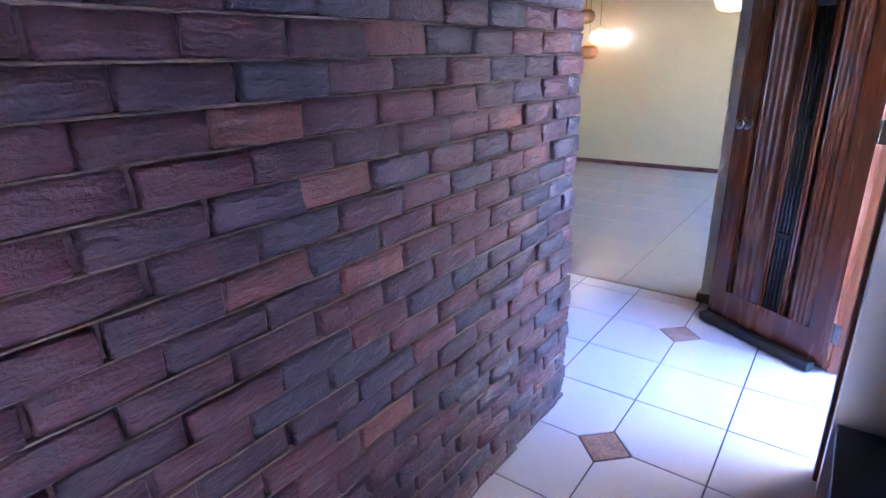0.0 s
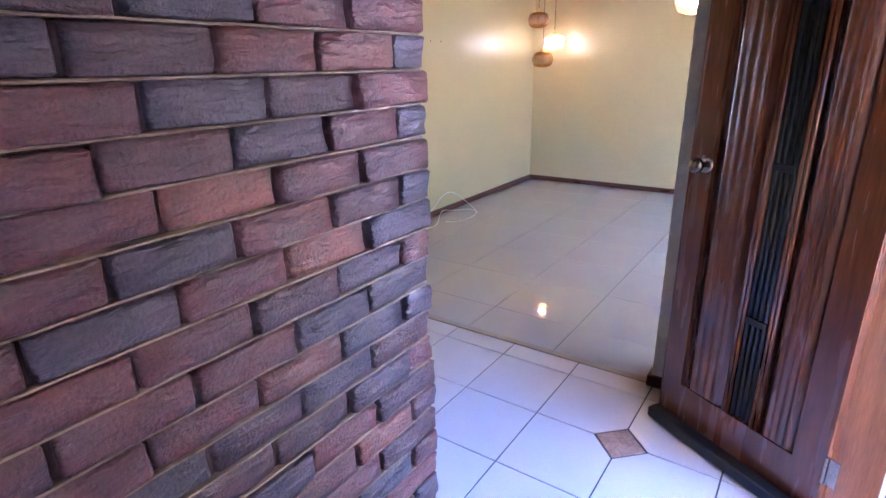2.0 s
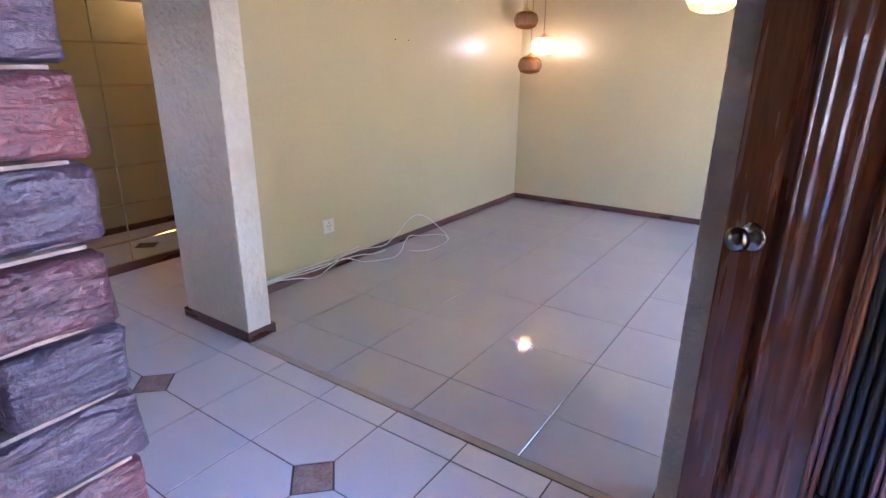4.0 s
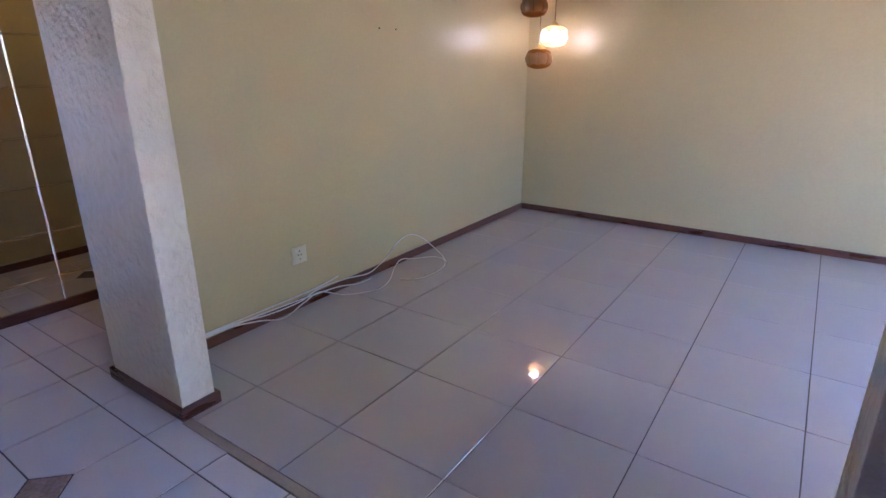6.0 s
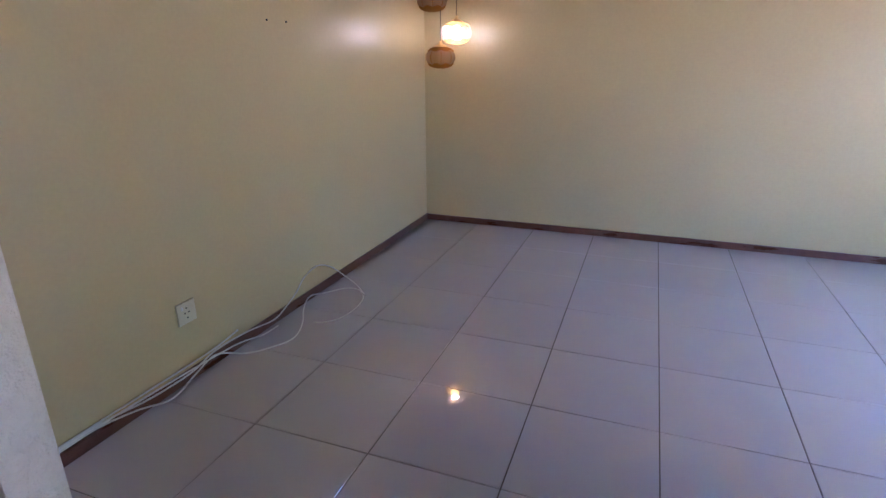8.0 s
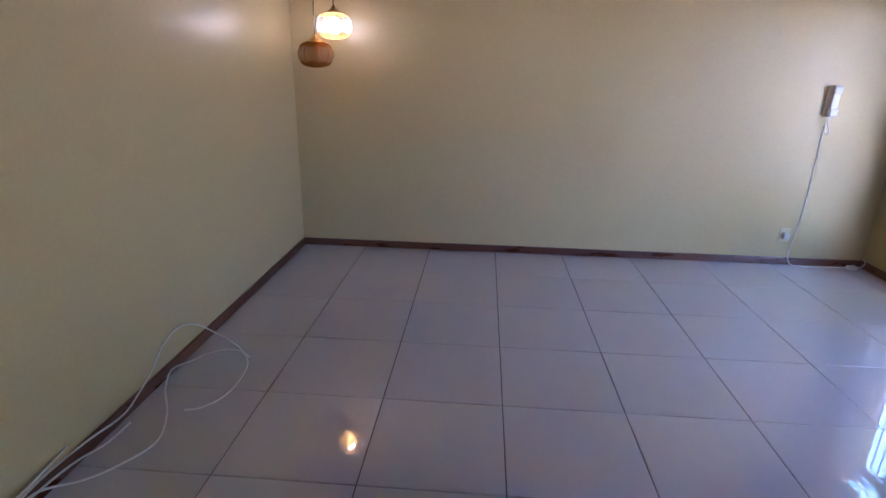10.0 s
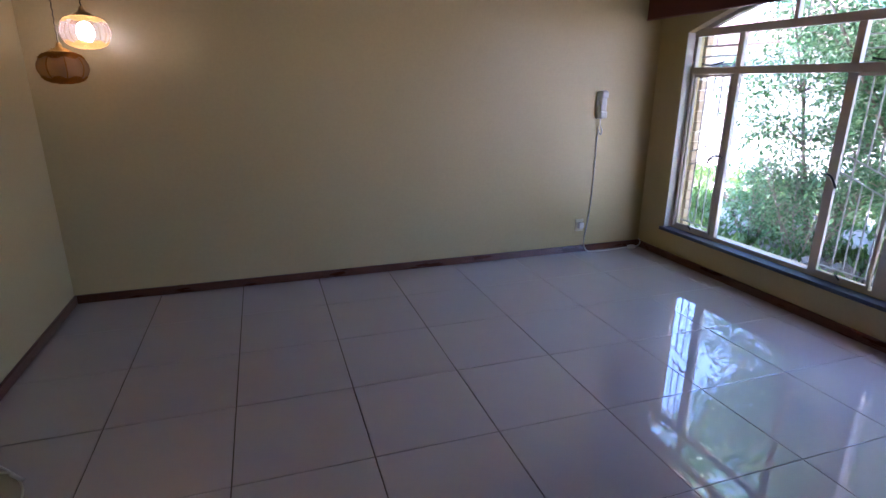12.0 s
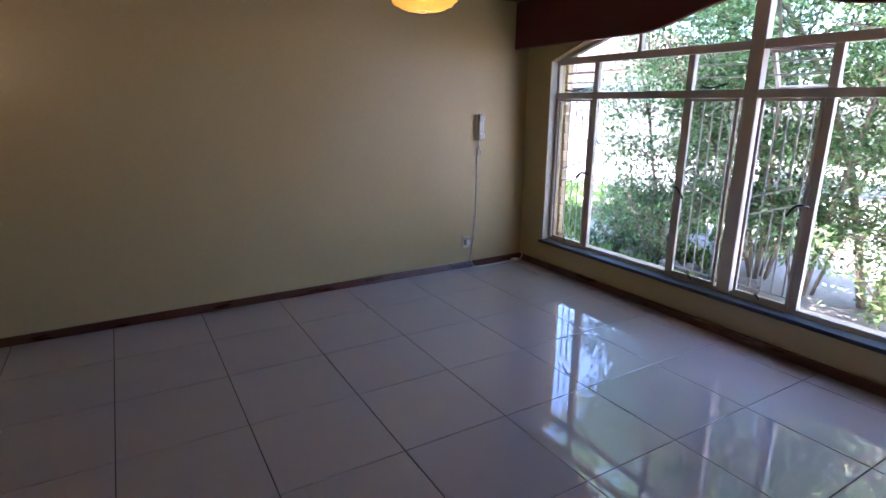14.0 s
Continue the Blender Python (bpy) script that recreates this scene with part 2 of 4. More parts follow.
# ---- mesh helpers ----
def box(bm, lo, hi, bevel=0.0):
    lo, hi = Vector(lo), Vector(hi)
    r = bmesh.ops.create_cube(bm, size=1, matrix=Matrix.LocRotScale((lo + hi) / 2, None, hi - lo))
    if bevel:
        es = {e for v in r["verts"] for e in v.link_edges}
        bmesh.ops.bevel(bm, geom=list(es), offset=bevel, segments=2, affect="EDGES", profile=0.6)
    return bm


def boxes(*specs, bevel=0.0):
    bm = bmesh.new()
    for lo, hi in specs:
        box(bm, lo, hi, bevel)
    return bm


def rod(bm, a, b, r, sides=8, r2=None):
    a, b = Vector(a), Vector(b)
    m = Matrix.Translation((a + b) / 2) @ (b - a).to_track_quat("Z", "Y").to_matrix().to_4x4()
    bmesh.ops.create_cone(bm, cap_ends=True, segments=sides, radius1=r, radius2=r if r2 is None else r2, depth=(b - a).length, matrix=m)
    return bm


def lathe(profile, sides=24, ribs=0, depth=0.0):
    """A turned shape from (radius, z) steps, with optional vertical ribs."""
    bm = bmesh.new()
    rings = []
    for r, z in profile:
        ring = []
        for k in range(sides):
            a = 2 * math.pi * k / sides
            rr = r * (1 + depth * (abs(math.cos(ribs * a / 2)) - 0.6)) if ribs else r
            ring.append(bm.verts.new((rr * math.cos(a), rr * math.sin(a), z)))
        rings.append(ring)
    for p, q in zip(rings, rings[1:]):
        for k in range(sides):
            bm.faces.new((p[k], p[(k + 1) % sides], q[(k + 1) % sides], q[k]))
    return bm


def tube(points, r, sides=6):
    """A round cable along smoothed points."""
    P = [Vector(p) for p in points]
    pts = []
    for i in range(len(P) - 1):
        p0, p1, p2, p3 = P[max(i - 1, 0)], P[i], P[i + 1], P[min(i + 2, len(P) - 1)]
        for s in range(8):
            t = s / 8
            pts.append(0.5 * ((2 * p1) + (p2 - p0) * t + (2 * p0 - 5 * p1 + 4 * p2 - p3) * t * t + (3 * p1 - p0 - 3 * p2 + p3) * t ** 3))
    pts.append(P[-1])
    bm = bmesh.new()
    rings = []
    for i, p in enumerate(pts):
        d = (pts[min(i + 1, len(pts) - 1)] - pts[max(i - 1, 0)]).normalized()
        q = d.to_track_quat("Z", "Y")
        rings.append([bm.verts.new(p + q @ Vector((r * math.cos(2 * math.pi * k / sides), r * math.sin(2 * math.pi * k / sides), 0))) for k in range(sides)])
    for a, b in zip(rings, rings[1:]):
        for k in range(sides):
            bm.faces.new((a[k], a[(k + 1) % sides], b[(k + 1) % sides], b[k]))
    bm.faces.new(rings[0][::-1])
    bm.faces.new(rings[-1])
    return bm


def mesh_of(name, bm, material, smooth=False):
    bmesh.ops.recalc_face_normals(bm, faces=bm.faces[:])
    me = bpy.data.meshes.new(name)
    bm.to_mesh(me)
    bm.free()
    me.materials.append(material)
    if smooth:
        me.polygons.foreach_set("use_smooth", [True] * len(me.polygons))
    return me


def part(name, bm, material, parent=None, label="", smooth=False, at=None):
    ob = new(name, mesh_of(name, bm, material, smooth))
    if parent:
        ob.parent = parent
    if at is not None:
        ob.matrix_basis = at
    if label:
        ob["label"] = label
    return ob


def piece(name, me, parent, at):
    ob = new(name, me)
    ob.parent = parent
    ob.matrix_basis = at
    return ob


def thing(name, at, label, category, group="", kind=""):
    return tagged(new(name), label, category, group, kind) if at is None else tagged(set_at(new(name), at), label, category, group, kind)


def set_at(ob, at):
    ob.matrix_basis = at
    return ob


def structure(name, bm, material, label, category):
    return tagged(part(name, bm, material), label, category, kind="structure")


# ---- plan ----
XL, XR = -2.890, 1.264        # living room, side walls
YT, YF = 3.37, 7.190          # living room, threshold and far wall
CEIL = 2.30
WALL_T = 0.24
EAST_T = 0.15
BRICK_X, BRICK_END = -0.665, 2.06
HALL_X = 0.22                # hall side of the front-door wall
MIRROR_X = -4.0
NIB_W = -2.995              # its passage side
NIB_X = -2.446                # end of the wall beside the living-room opening
JAMB_X = -0.421               # other side of the opening
WIN_Y0, WIN_Y1, WIN_Z0, WIN_Z1 = 3.721, 6.895, 0.240, 1.668
NIB_Y0, NIB_Y1 = 3.376, 3.518  # faces of that wall end
JAMB_Y = 3.345               # hall face of the wall between hall and room
WIN_C = (WIN_Y0 + WIN_Y1) / 2
ARCH = 0.30

# floors
structure("floor", boxes(((XL - 0.2, YT, -0.12), (XR + 0.2, YF + 0.2, -0.004))), M_GROUT, "dark grout bed of the living room floor", "floor")
structure("floor_hall", boxes(((MIRROR_X - 0.1, -3.1, -0.12), (2.6, YT, -0.004)), ((MIRROR_X - 0.1, YT, -0.12), (XL - 0.24 + 0.02, 7.3, -0.004))), M_GROUT, "brown grout bed of the hall floor", "floor")
structure("threshold_strip", boxes(((NIB_X + 0.017, YT - 0.016, -0.004), (JAMB_X - 0.017, YT + 0.022, 0.0025)), bevel=0.002), surface("strip_metal", (0.30, 0.24, 0.175), (0.42, 0.345, 0.26), 0.4, 6, 90, 0.1), "thin brownish strip between hall and living room tiles", "threshold")


def arch_z(y):
    """Underside of the window's segmental arch."""
    half = (WIN_Y1 - WIN_Y0) / 2
    R = (half * half + ARCH * ARCH) / (2 * ARCH)
    return WIN_Z1 + ARCH - R + math.sqrt(max(R * R - (y - WIN_C) ** 2, 0))


def window_wall():
    """Wall with an arched opening, as upright strips above the opening."""
    bm = bmesh.new()
    x0, x1 = XR, XR + EAST_T
    box(bm, (x0, YT - 0.2, 0), (x1, WIN_Y0, CEIL))
    box(bm, (x0, WIN_Y1, 0), (x1, YF + WALL_T, CEIL))
    box(bm, (x0, WIN_Y0, 0), (x1, WIN_Y1, WIN_Z0 - 0.025))
    n = 28
    ys = [WIN_Y0 + (WIN_Y1 - WIN_Y0) * k / n for k in range(n + 1)]
    lo = [[bm.verts.new((x, y, arch_z(y))) for y in ys] for x in (x0, x1)]
    hi = [[bm.verts.new((x, y, CEIL)) for y in ys] for x in (x0, x1)]
    for k in range(n):
        bm.faces.new((lo[0][k], lo[0][k + 1], hi[0][k + 1], hi[0][k]))
        bm.faces.new((lo[1][k], hi[1][k], hi[1][k + 1], lo[1][k + 1]))
        bm.faces.new((lo[0][k], lo[1][k], lo[1][k + 1], lo[0][k + 1]))
        bm.faces.new((hi[0][k], hi[0][k + 1], hi[1][k + 1], hi[1][k]))
    return bm


wall_east = structure("wall_east", window_wall(), M_WALL, "cream plastered wall with a wide arched window", "wall")
wall_north = structure("wall_north", boxes(((XL - WALL_T, YF, 0), (XR, YF + WALL_T, CEIL))), M_WALL, "plain cream painted far wall", "wall")
wall_west = structure("wall_west", boxes(((NIB_W, NIB_Y1, 0), (XL, YF, CEIL))), M_WALL, "plain cream painted side wall", "wall")
structure("wall_nib", boxes(((NIB_W, NIB_Y0, 0), (NIB_X, NIB_Y1, CEIL)), bevel=0.006), M_ROUGHCAST, "short textured plaster wall end beside the opening", "wall")
structure("wall_south", boxes(((JAMB_X, JAMB_Y, 0), (XR, 3.50, CEIL)), bevel=0.005), M_ROUGHCAST, "cream textured wall between hall and living room", "wall")
structure("wall_passage", boxes(((MIRROR_X - 0.14, 1.6, 0), (MIRROR_X, 7.3, CEIL)), ((MIRROR_X, YF, 0), (NIB_W, 7.3, CEIL))), M_WALL, "cream passage wall behind the mirror tiles", "wall")
structure("wall_hall_back", boxes(((MIRROR_X, 1.6, 0), (BRICK_X - 0.24, 1.76, CEIL))), M_WALL, "plain cream wall closing the hall", "wall")
# Unseen entrance walls; the low opening is invented, to light the bricks.
structure("wall_porch", boxes(((BRICK_X - 0.24, -3.1, 0), (2.6, -2.9, CEIL)), ((2.45, 0.5, 0), (2.6, 1.86, CEIL)), ((2.45, -2.9, 0), (2.6, -1.6, CEIL)),
                        ((2.45, -1.6, 0.42), (2.6, 0.5, CEIL)), ((2.45, -1.6, 0), (2.6, 0.5, 0.05)), ((HALL_X + 0.16, 1.86, 0), (2.6, 2.0, CEIL))), M_WALL, "unseen cream entrance wall with an invented low opening for light", "wall")
# front-door wall: piers and lintel
structure("wall_door", boxes(((HALL_X, 2.93, 0), (HALL_X + 0.2, JAMB_Y, CEIL)), ((HALL_X, 2.05, 1.85), (HALL_X + 0.2, 2.93, CEIL)),
                       ((HALL_X + 0.004, 1.99, 0), (HALL_X + 0.16, 2.075, CEIL))), M_WHITE, "white painted wall around the front door", "wall")
BOARD_Z = 2.125
bm = boxes(((XL - WALL_T, YT, CEIL), (XR + EAST_T, YF + WALL_T, CEIL + 0.1)))
for k in range(38):
    box(bm, (XL + 0.001 + k * 0.1105, 3.501, BOARD_Z), (XL + k * 0.1105 + 0.1065, YF - 0.001, BOARD_Z + 0.014))
box(bm, (XL + 0.001, 3.501, BOARD_Z + 0.016), (XR - 0.001, YF - 0.001, BOARD_Z + 0.03))
structure("ceiling", bm, M_CORNICE, "brown varnished timber board ceiling", "ceiling")
# Unseen roof: dark to dim the upper bricks, outer edge set to admit skylight.
structure("ceiling_hall", boxes(((MIRROR_X - 0.14, -3.1, CEIL + 0.002), (2.6, 1.99, CEIL + 0.1)), ((MIRROR_X - 0.14, 1.99, CEIL + 0.002), (0.82, YT, CEIL + 0.1)), ((MIRROR_X - 0.14, YT, CEIL + 0.002), (XL - WALL_T, 7.3, CEIL + 0.1))), M_CORNICE, "unseen brown timber hall ceiling, its outer edge set for skylight", "ceiling")

# skirtings
BH, BT = 0.054, 0.016
structure("baseboard", boxes(((XL, YF - BT, 0), (XR - BT, YF, BH)), bevel=0.004), M_BASE, "dark varnished wooden skirting on the far wall", "baseboard")
structure("baseboard_west", boxes(((XL, NIB_Y1 + 0.02, 0), (XL + BT, YF - BT, BH)), bevel=0.004), M_BASE, "dark varnished wooden skirting on the side wall", "baseboard")
structure("baseboard_east", boxes(((XR - BT, 3.52, 0), (XR, YF, BH)), bevel=0.004), M_BASE, "dark varnished wooden skirting under the window", "baseboard")
structure("baseboard_nib", boxes(((NIB_W - BT, NIB_Y0 - BT, 0), (NIB_X + BT, NIB_Y0, BH)), ((NIB_X, NIB_Y0, 0), (NIB_X + BT, NIB_Y1 + BT, BH)), ((XL + BT, NIB_Y1, 0), (NIB_X, NIB_Y1 + BT, BH)), ((NIB_W - BT, NIB_Y0, 0), (NIB_W, YF, BH)), bevel=0.004), M_BASE, "dark wooden skirting round the wall end", "baseboard")
structure("baseboard_jamb", boxes(((JAMB_X - BT, JAMB_Y - BT, 0), (HALL_X, JAMB_Y, BH)), ((JAMB_X - BT, JAMB_Y, 0), (JAMB_X, 3.50, BH)), bevel=0.004), M_BASE, "dark wooden skirting at the opening", "baseboard")
structure("baseboard_passage", boxes(((MIRROR_X, 1.76, 0), (MIRROR_X + BT, YF, BH + 0.006)), bevel=0.004), M_BASE, "dark wooden skirting below the mirror tiles", "baseboard")

# ---- mirror tiles in the passage ----
mirror = thing("mirror_panel", pose(MIRROR_X + 0.003, 0, 0), "square frameless mirror tiles on the passage wall", "mirror")
MT = 0.256
for r in range(7):
    for c in range(9):
        y0 = 3.58 - 5 * 0.62 + c * 0.62
        if y0 < 1.77 or y0 + 0.62 > 7.1:
            continue
        bm = bmesh.new()
        box(bm, (0, y0 + 0.0015, max(0.213 + (r - 1) * MT, BH + 0.008)), (0.006, y0 + 0.6185, 0.213 + r * MT - 0.003))
        bmesh.ops.bevel(bm, geom=[e for e in bm.edges if all(v.co.x > 0.005 for v in e.verts)], offset=0.004, segments=1, affect="EDGES")
        part("mirror_tile", bm, M_MIRROR, mirror)


# ---- front door ----
def door_leaf():
    """Leaf in its own frame: x from the hinge, y through the thickness (front at -y), z up."""
    W, Hh, T = 0.625, 1.78, 0.042
    d = thing("door_1", pose(0.215, 2.863, 0.0, 0, 0, 0), "open dark varnished wooden front door with fluted panels", "door", kind="structure")
    d.matrix_basis = pose(0.215, 2.863, 0.0, 0, 0, DOOR_YAW)
    bm = bmesh.new()
    for lo, hi in (((0, 0, 0.03), (0.095, T, Hh)), ((W - 0.09, 0, 0.03), (W, T, Hh)), ((0.095, 0, 0.03), (W - 0.09, T, 0.19)), ((0.095, 0, Hh - 0.12), (W - 0.09, T, Hh))):
        box(bm, lo, hi)
    part("stile_frame", bm, M_WOOD, d)
    # fluted panels either side of the slot
    for x0, x1 in ((0.095, 0.225), (0.350, W - 0.09)):
        bm = bmesh.new()
        n = 44
        prof = []
        for k in range(n + 1):
            u = k / n
            e = min(u, 1 - u)
            dep = 0.020 if e < 0.05 else 0.020 - 0.016 * min(1, (e - 0.05) / 0.16)
            dep += 0.0013 * math.cos((u - 0.5) * 2 * math.pi * 5.5) * (1 if 0.23 < u < 0.77 else 0)
            prof.append((x0 + (x1 - x0) * u, dep))
        a = [bm.verts.new((x, y, 0.19)) for x, y in prof]
        b = [bm.verts.new((x, y, Hh - 0.12)) for x, y in prof]
        for k in range(n):
            bm.faces.new((a[k], a[k + 1], b[k + 1], b[k]))
        a2 = [bm.verts.new((x, T, z)) for z in (0.19, Hh - 0.12) for x in (x0, x1)]
        bm.faces.new((a2[0], a2[2], a2[3], a2[1]))
        part("fluted_panel", bm, M_WOOD, d)
    # moulding ribs beside the slot
    for x in (0.227, 0.241, 0.334, 0.348):
        bm = bmesh.new()
        rod(bm, (x, 0.004, 0.19), (x, 0.004, Hh - 0.12), 0.0085, 10)
        part("moulding", bm, M_WOOD, d, smooth=True)
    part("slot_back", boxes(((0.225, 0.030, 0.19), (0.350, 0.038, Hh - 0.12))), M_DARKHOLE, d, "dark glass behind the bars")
    for x in (0.259, 0.278, 0.297, 0.316):
        bm = bmesh.new()
        rod(bm, (x, 0.006, 0.20), (x, 0.006, Hh - 0.13), 0.0075, 10)
        part("bar", bm, M_IRON, d, smooth=True)
    for z in (0.56, 1.06, 1.52):
        bm = bmesh.new()
        box(bm, (0.251, -0.006, z - 0.012), (0.324, 0.012, z + 0.012), 0.004)
        part("clasp", bm, M_IRON, d)
    # knob, drip bar, hinges
    knob = part("knob", lathe([(0.0, 0.062), (0.018, 0.060), (0.026, 0.050), (0.026, 0.040), (0.016, 0.030), (0.011, 0.024), (0.011, 0.006)], 20), M_NICKEL, d, "worn round metal knob", True, pose(W - 0.066, T, 1.03, -90, 0, 0))
    part("rosette", lathe([(0.0, 0.008), (0.026, 0.008), (0.031, 0.003), (0.031, 0.0)], 20), M_NICKEL, d, "round metal rosette", True, pose(W - 0.066, T, 1.03, -90, 0, 0))
    bm = bmesh.new()
    box(bm, (0.035, -0.055, 0.006), (W + 0.004, -0.001, 0.05), 0.010)
    part("draught_strip", bm, M_RUBBER, d, "thick black draught strip")
    for z in (0.21, 1.05, 1.58):
        bm = bmesh.new()
        rod(bm, (-0.004, -0.003, z - 0.045), (-0.004, -0.003, z + 0.045), 0.006, 8)
        box(bm, (-0.038, -0.0025, z - 0.045), (-0.006, 0.001, z + 0.045))
        part("hinge", bm, M_NICKEL, d)
    # the leaf was drawn face down: turn the face to the hall
    for ch in d.children:
        if ch.name.split(".")[0] not in ("knob", "rosette"):
            ch.data.transform(Matrix.Translation((0, T, 0)) @ Matrix.Diagonal((1, -1, 1, 1)))
            ch.data.flip_normals()
    return d


DOOR_YAW = 148.8
door_leaf()
structure("door_frame", boxes(((HALL_X - 0.012, 2.866, 0), (HALL_X + 0.115, 2.93, 1.85)), ((HALL_X - 0.010, 2.075, 0), (HALL_X + 0.10, 2.135, 1.85)), ((HALL_X - 0.010, 2.135, 1.79), (HALL_X + 0.10, 2.866, 1.85)), bevel=0.004), M_FRAMEWOOD, "varnished reddish wooden front door frame", "door frame")
structure("window_sill_hall", boxes(((HALL_X + 0.012, 1.20, 0.26), (0.50, 1.988, 0.29)), ((HALL_X + 0.03, 1.22, 0.0), (0.48, 1.986, 0.26)), bevel=0.003), M_SLATE, "dark blue slate topped ledge beside the door", "ledge")

# security gate outside the door
gate = thing("security_gate", pose(0.46, 2.15, -0.10), "black wrought iron security gate outside the front door", "gate")
part("gate_frame", boxes(((0, 0, 0.02), (0.025, 0.025, 1.85)), ((0, 0.70, 0.02), (0.025, 0.725, 1.85)), ((0, 0.025, 0.02), (0.025, 0.70, 0.05)), ((0, 0.025, 1.82), (0.025, 0.70, 1.85)), ((0, 0.025, 0.95), (0.025, 0.70, 0.99))), M_IRON, gate)
for k in range(6):
    bm = bmesh.new()
    rod(bm, (0.012, 0.12 + 0.095 * k, 0.05), (0.012, 0.12 + 0.095 * k, 1.82), 0.007, 6)
    part("bar", bm, M_IRON, gate)


# ---- living room window ----
FX = XR + 0.063
win = tagged(set_at(new("window_1"), pose(0, 0, 0)), "wide arched steel window in beige paint, one vent open", "window", kind="structure")


def win_bar(name, y0, y1, z0, z1, x0=FX, x1=FX + 0.035):
    bm = bmesh.new()
    box(bm, (x0, y0, z0), (x1, y1, z1), 0.004)
    return part(name, bm, M_STEEL, win)


def arch_strip(off0, off1, x0, x1):
    bm = bmesh.new()
    n = 32
    rows = []
    for k in range(n + 1):
        y = WIN_Y0 + (WIN_Y1 - WIN_Y0) * k / n
        z = arch_z(y)
        rows.append([bm.verts.new(q) for q in ((x0, y, z - off0), (x1, y, z - off0), (x1, y, z - off1), (x0, y, z - off1))])
    for a, b in zip(rows, rows[1:]):
        for k in range(4):
            bm.faces.new((a[k], a[(k + 1) % 4], b[(k + 1) % 4], b[k]))
    return bm


COLS = [(6.870, 6.480), (6.480, 5.708), (5.708, 5.349), (5.268, 4.908), (4.908, 4.136), (4.136, 3.746)]
TZ, UZ = 1.408, 1.668
win_bar("window_frame", WIN_Y1 - 0.028, WIN_Y1, WIN_Z0, UZ + 0.02)
win_bar("window_frame", WIN_Y0, WIN_Y0 + 0.028, WIN_Z0, UZ + 0.02)
win_bar("window_frame", WIN_Y0, WIN_Y1, WIN_Z0, WIN_Z0 + 0.024, FX + 0.002, FX + 0.037)
part("arch_frame", arch_strip(0.004, 0.034, FX - 0.002, FX + 0.036), M_STEEL, win)
win_bar("transom", WIN_Y0, WIN_Y1, TZ - 0.024, TZ + 0.024, FX - 0.004, FX + 0.039)
win_bar("transom", WIN_Y0, WIN_Y1, UZ - 0.028, UZ + 0.022, FX - 0.006, FX + 0.041)
for y in (6.480, 5.708, 4.908, 4.136):
    win_bar("mullion", y - 0.022, y + 0.022, WIN_Z0 + 0.02, UZ)
win_bar("centre_mullion", 5.268, 5.349, WIN_Z0 + 0.01, UZ + ARCH - 0.05, FX - 0.010, FX + 0.045)
for y in (6.111, 4.505):
    win_bar("arch_mullion", y - 0.013, y + 0.013, UZ, arch_z(y) - 0.02)
for i, (ya, yb) in enumerate(COLS):
    for z0, z1 in ((WIN_Z0 + 0.02, TZ - 0.02), (TZ + 0.02, UZ - 0.02)):
        if i == 3 and z0 > 1:
            continue
        g = part("pane", boxes(((FX + 0.016, yb + 0.01, z0), (FX + 0.020, ya - 0.01, z1))), M_GLASS, win)
        g.visible_shadow = False
for ya, yb in ((WIN_Y1 - 0.03, 6.111), (6.111, 5.349), (5.268, 4.505), (4.505, WIN_Y0 + 0.03)):
    bm = bmesh.new()
    n = 10
    a = [bm.verts.new((FX + 0.018, ya + (yb - ya) * k / n, UZ + 0.02)) for k in range(n + 1)]
    b = [bm.verts.new((FX + 0.018, ya + (yb - ya) * k / n, max(arch_z(ya + (yb - ya) * k / n) - 0.02, UZ + 0.021))) for k in range(n + 1)]
    for k in range(n):
        bm.faces.new((a[k], a[k + 1], b[k + 1], b[k]))
    g = part("pane", bm, M_GLASS, win)
    g.visible_shadow = False
# opening sashes: slim inner frames, handles, stays
for i in (0, 2, 3, 5):
    ya, yb = COLS[i]
    s = 0.016
    bm = boxes(((FX - 0.006, ya - 0.022 - s, WIN_Z0 + 0.03), (FX + 0.012, ya - 0.022, TZ - 0.028)), ((FX - 0.006, yb + 0.022, WIN_Z0 + 0.03), (FX + 0.012, yb + 0.022 + s, TZ - 0.028)),
               ((FX - 0.006, yb + 0.022, WIN_Z0 + 0.026), (FX + 0.012, ya - 0.022, WIN_Z0 + 0.042)), ((FX - 0.006, yb + 0.022, TZ - 0.042), (FX + 0.012, ya - 0.022, TZ - 0.026)))
    part("sash", bm, M_STEEL, win)
    hy = yb if i in (0, 3) else ya
    sg = 1 if i in (0, 3) else -1
    hd = part("handle", tube([(FX - 0.012, hy, 0.83), (FX - 0.05, hy + 0.012 * sg, 0.845), (FX - 0.058, hy + 0.05 * sg, 0.83), (FX - 0.055, hy + 0.085 * sg, 0.775)], 0.0065), M_IRON, win, "dark curved casement handle", True)
    part("stay", tube([(FX - 0.02, (ya + yb) / 2 - 0.01, WIN_Z0 + 0.03), (FX - 0.03, (ya + yb) / 2, WIN_Z0 + 0.05), (FX - 0.02, (ya + yb) / 2 + 0.02, WIN_Z0 + 0.055)], 0.006), M_IRON, win, "small dark window stay", True)
    if i != 3:
        part("stay", tube([(FX - 0.02, ya - 0.10, TZ + 0.045), (FX - 0.03, (ya + yb) / 2, TZ + 0.035), (FX - 0.025, yb + 0.09, TZ + 0.055)], 0.006), M_IRON, win, "small dark window stay", True)
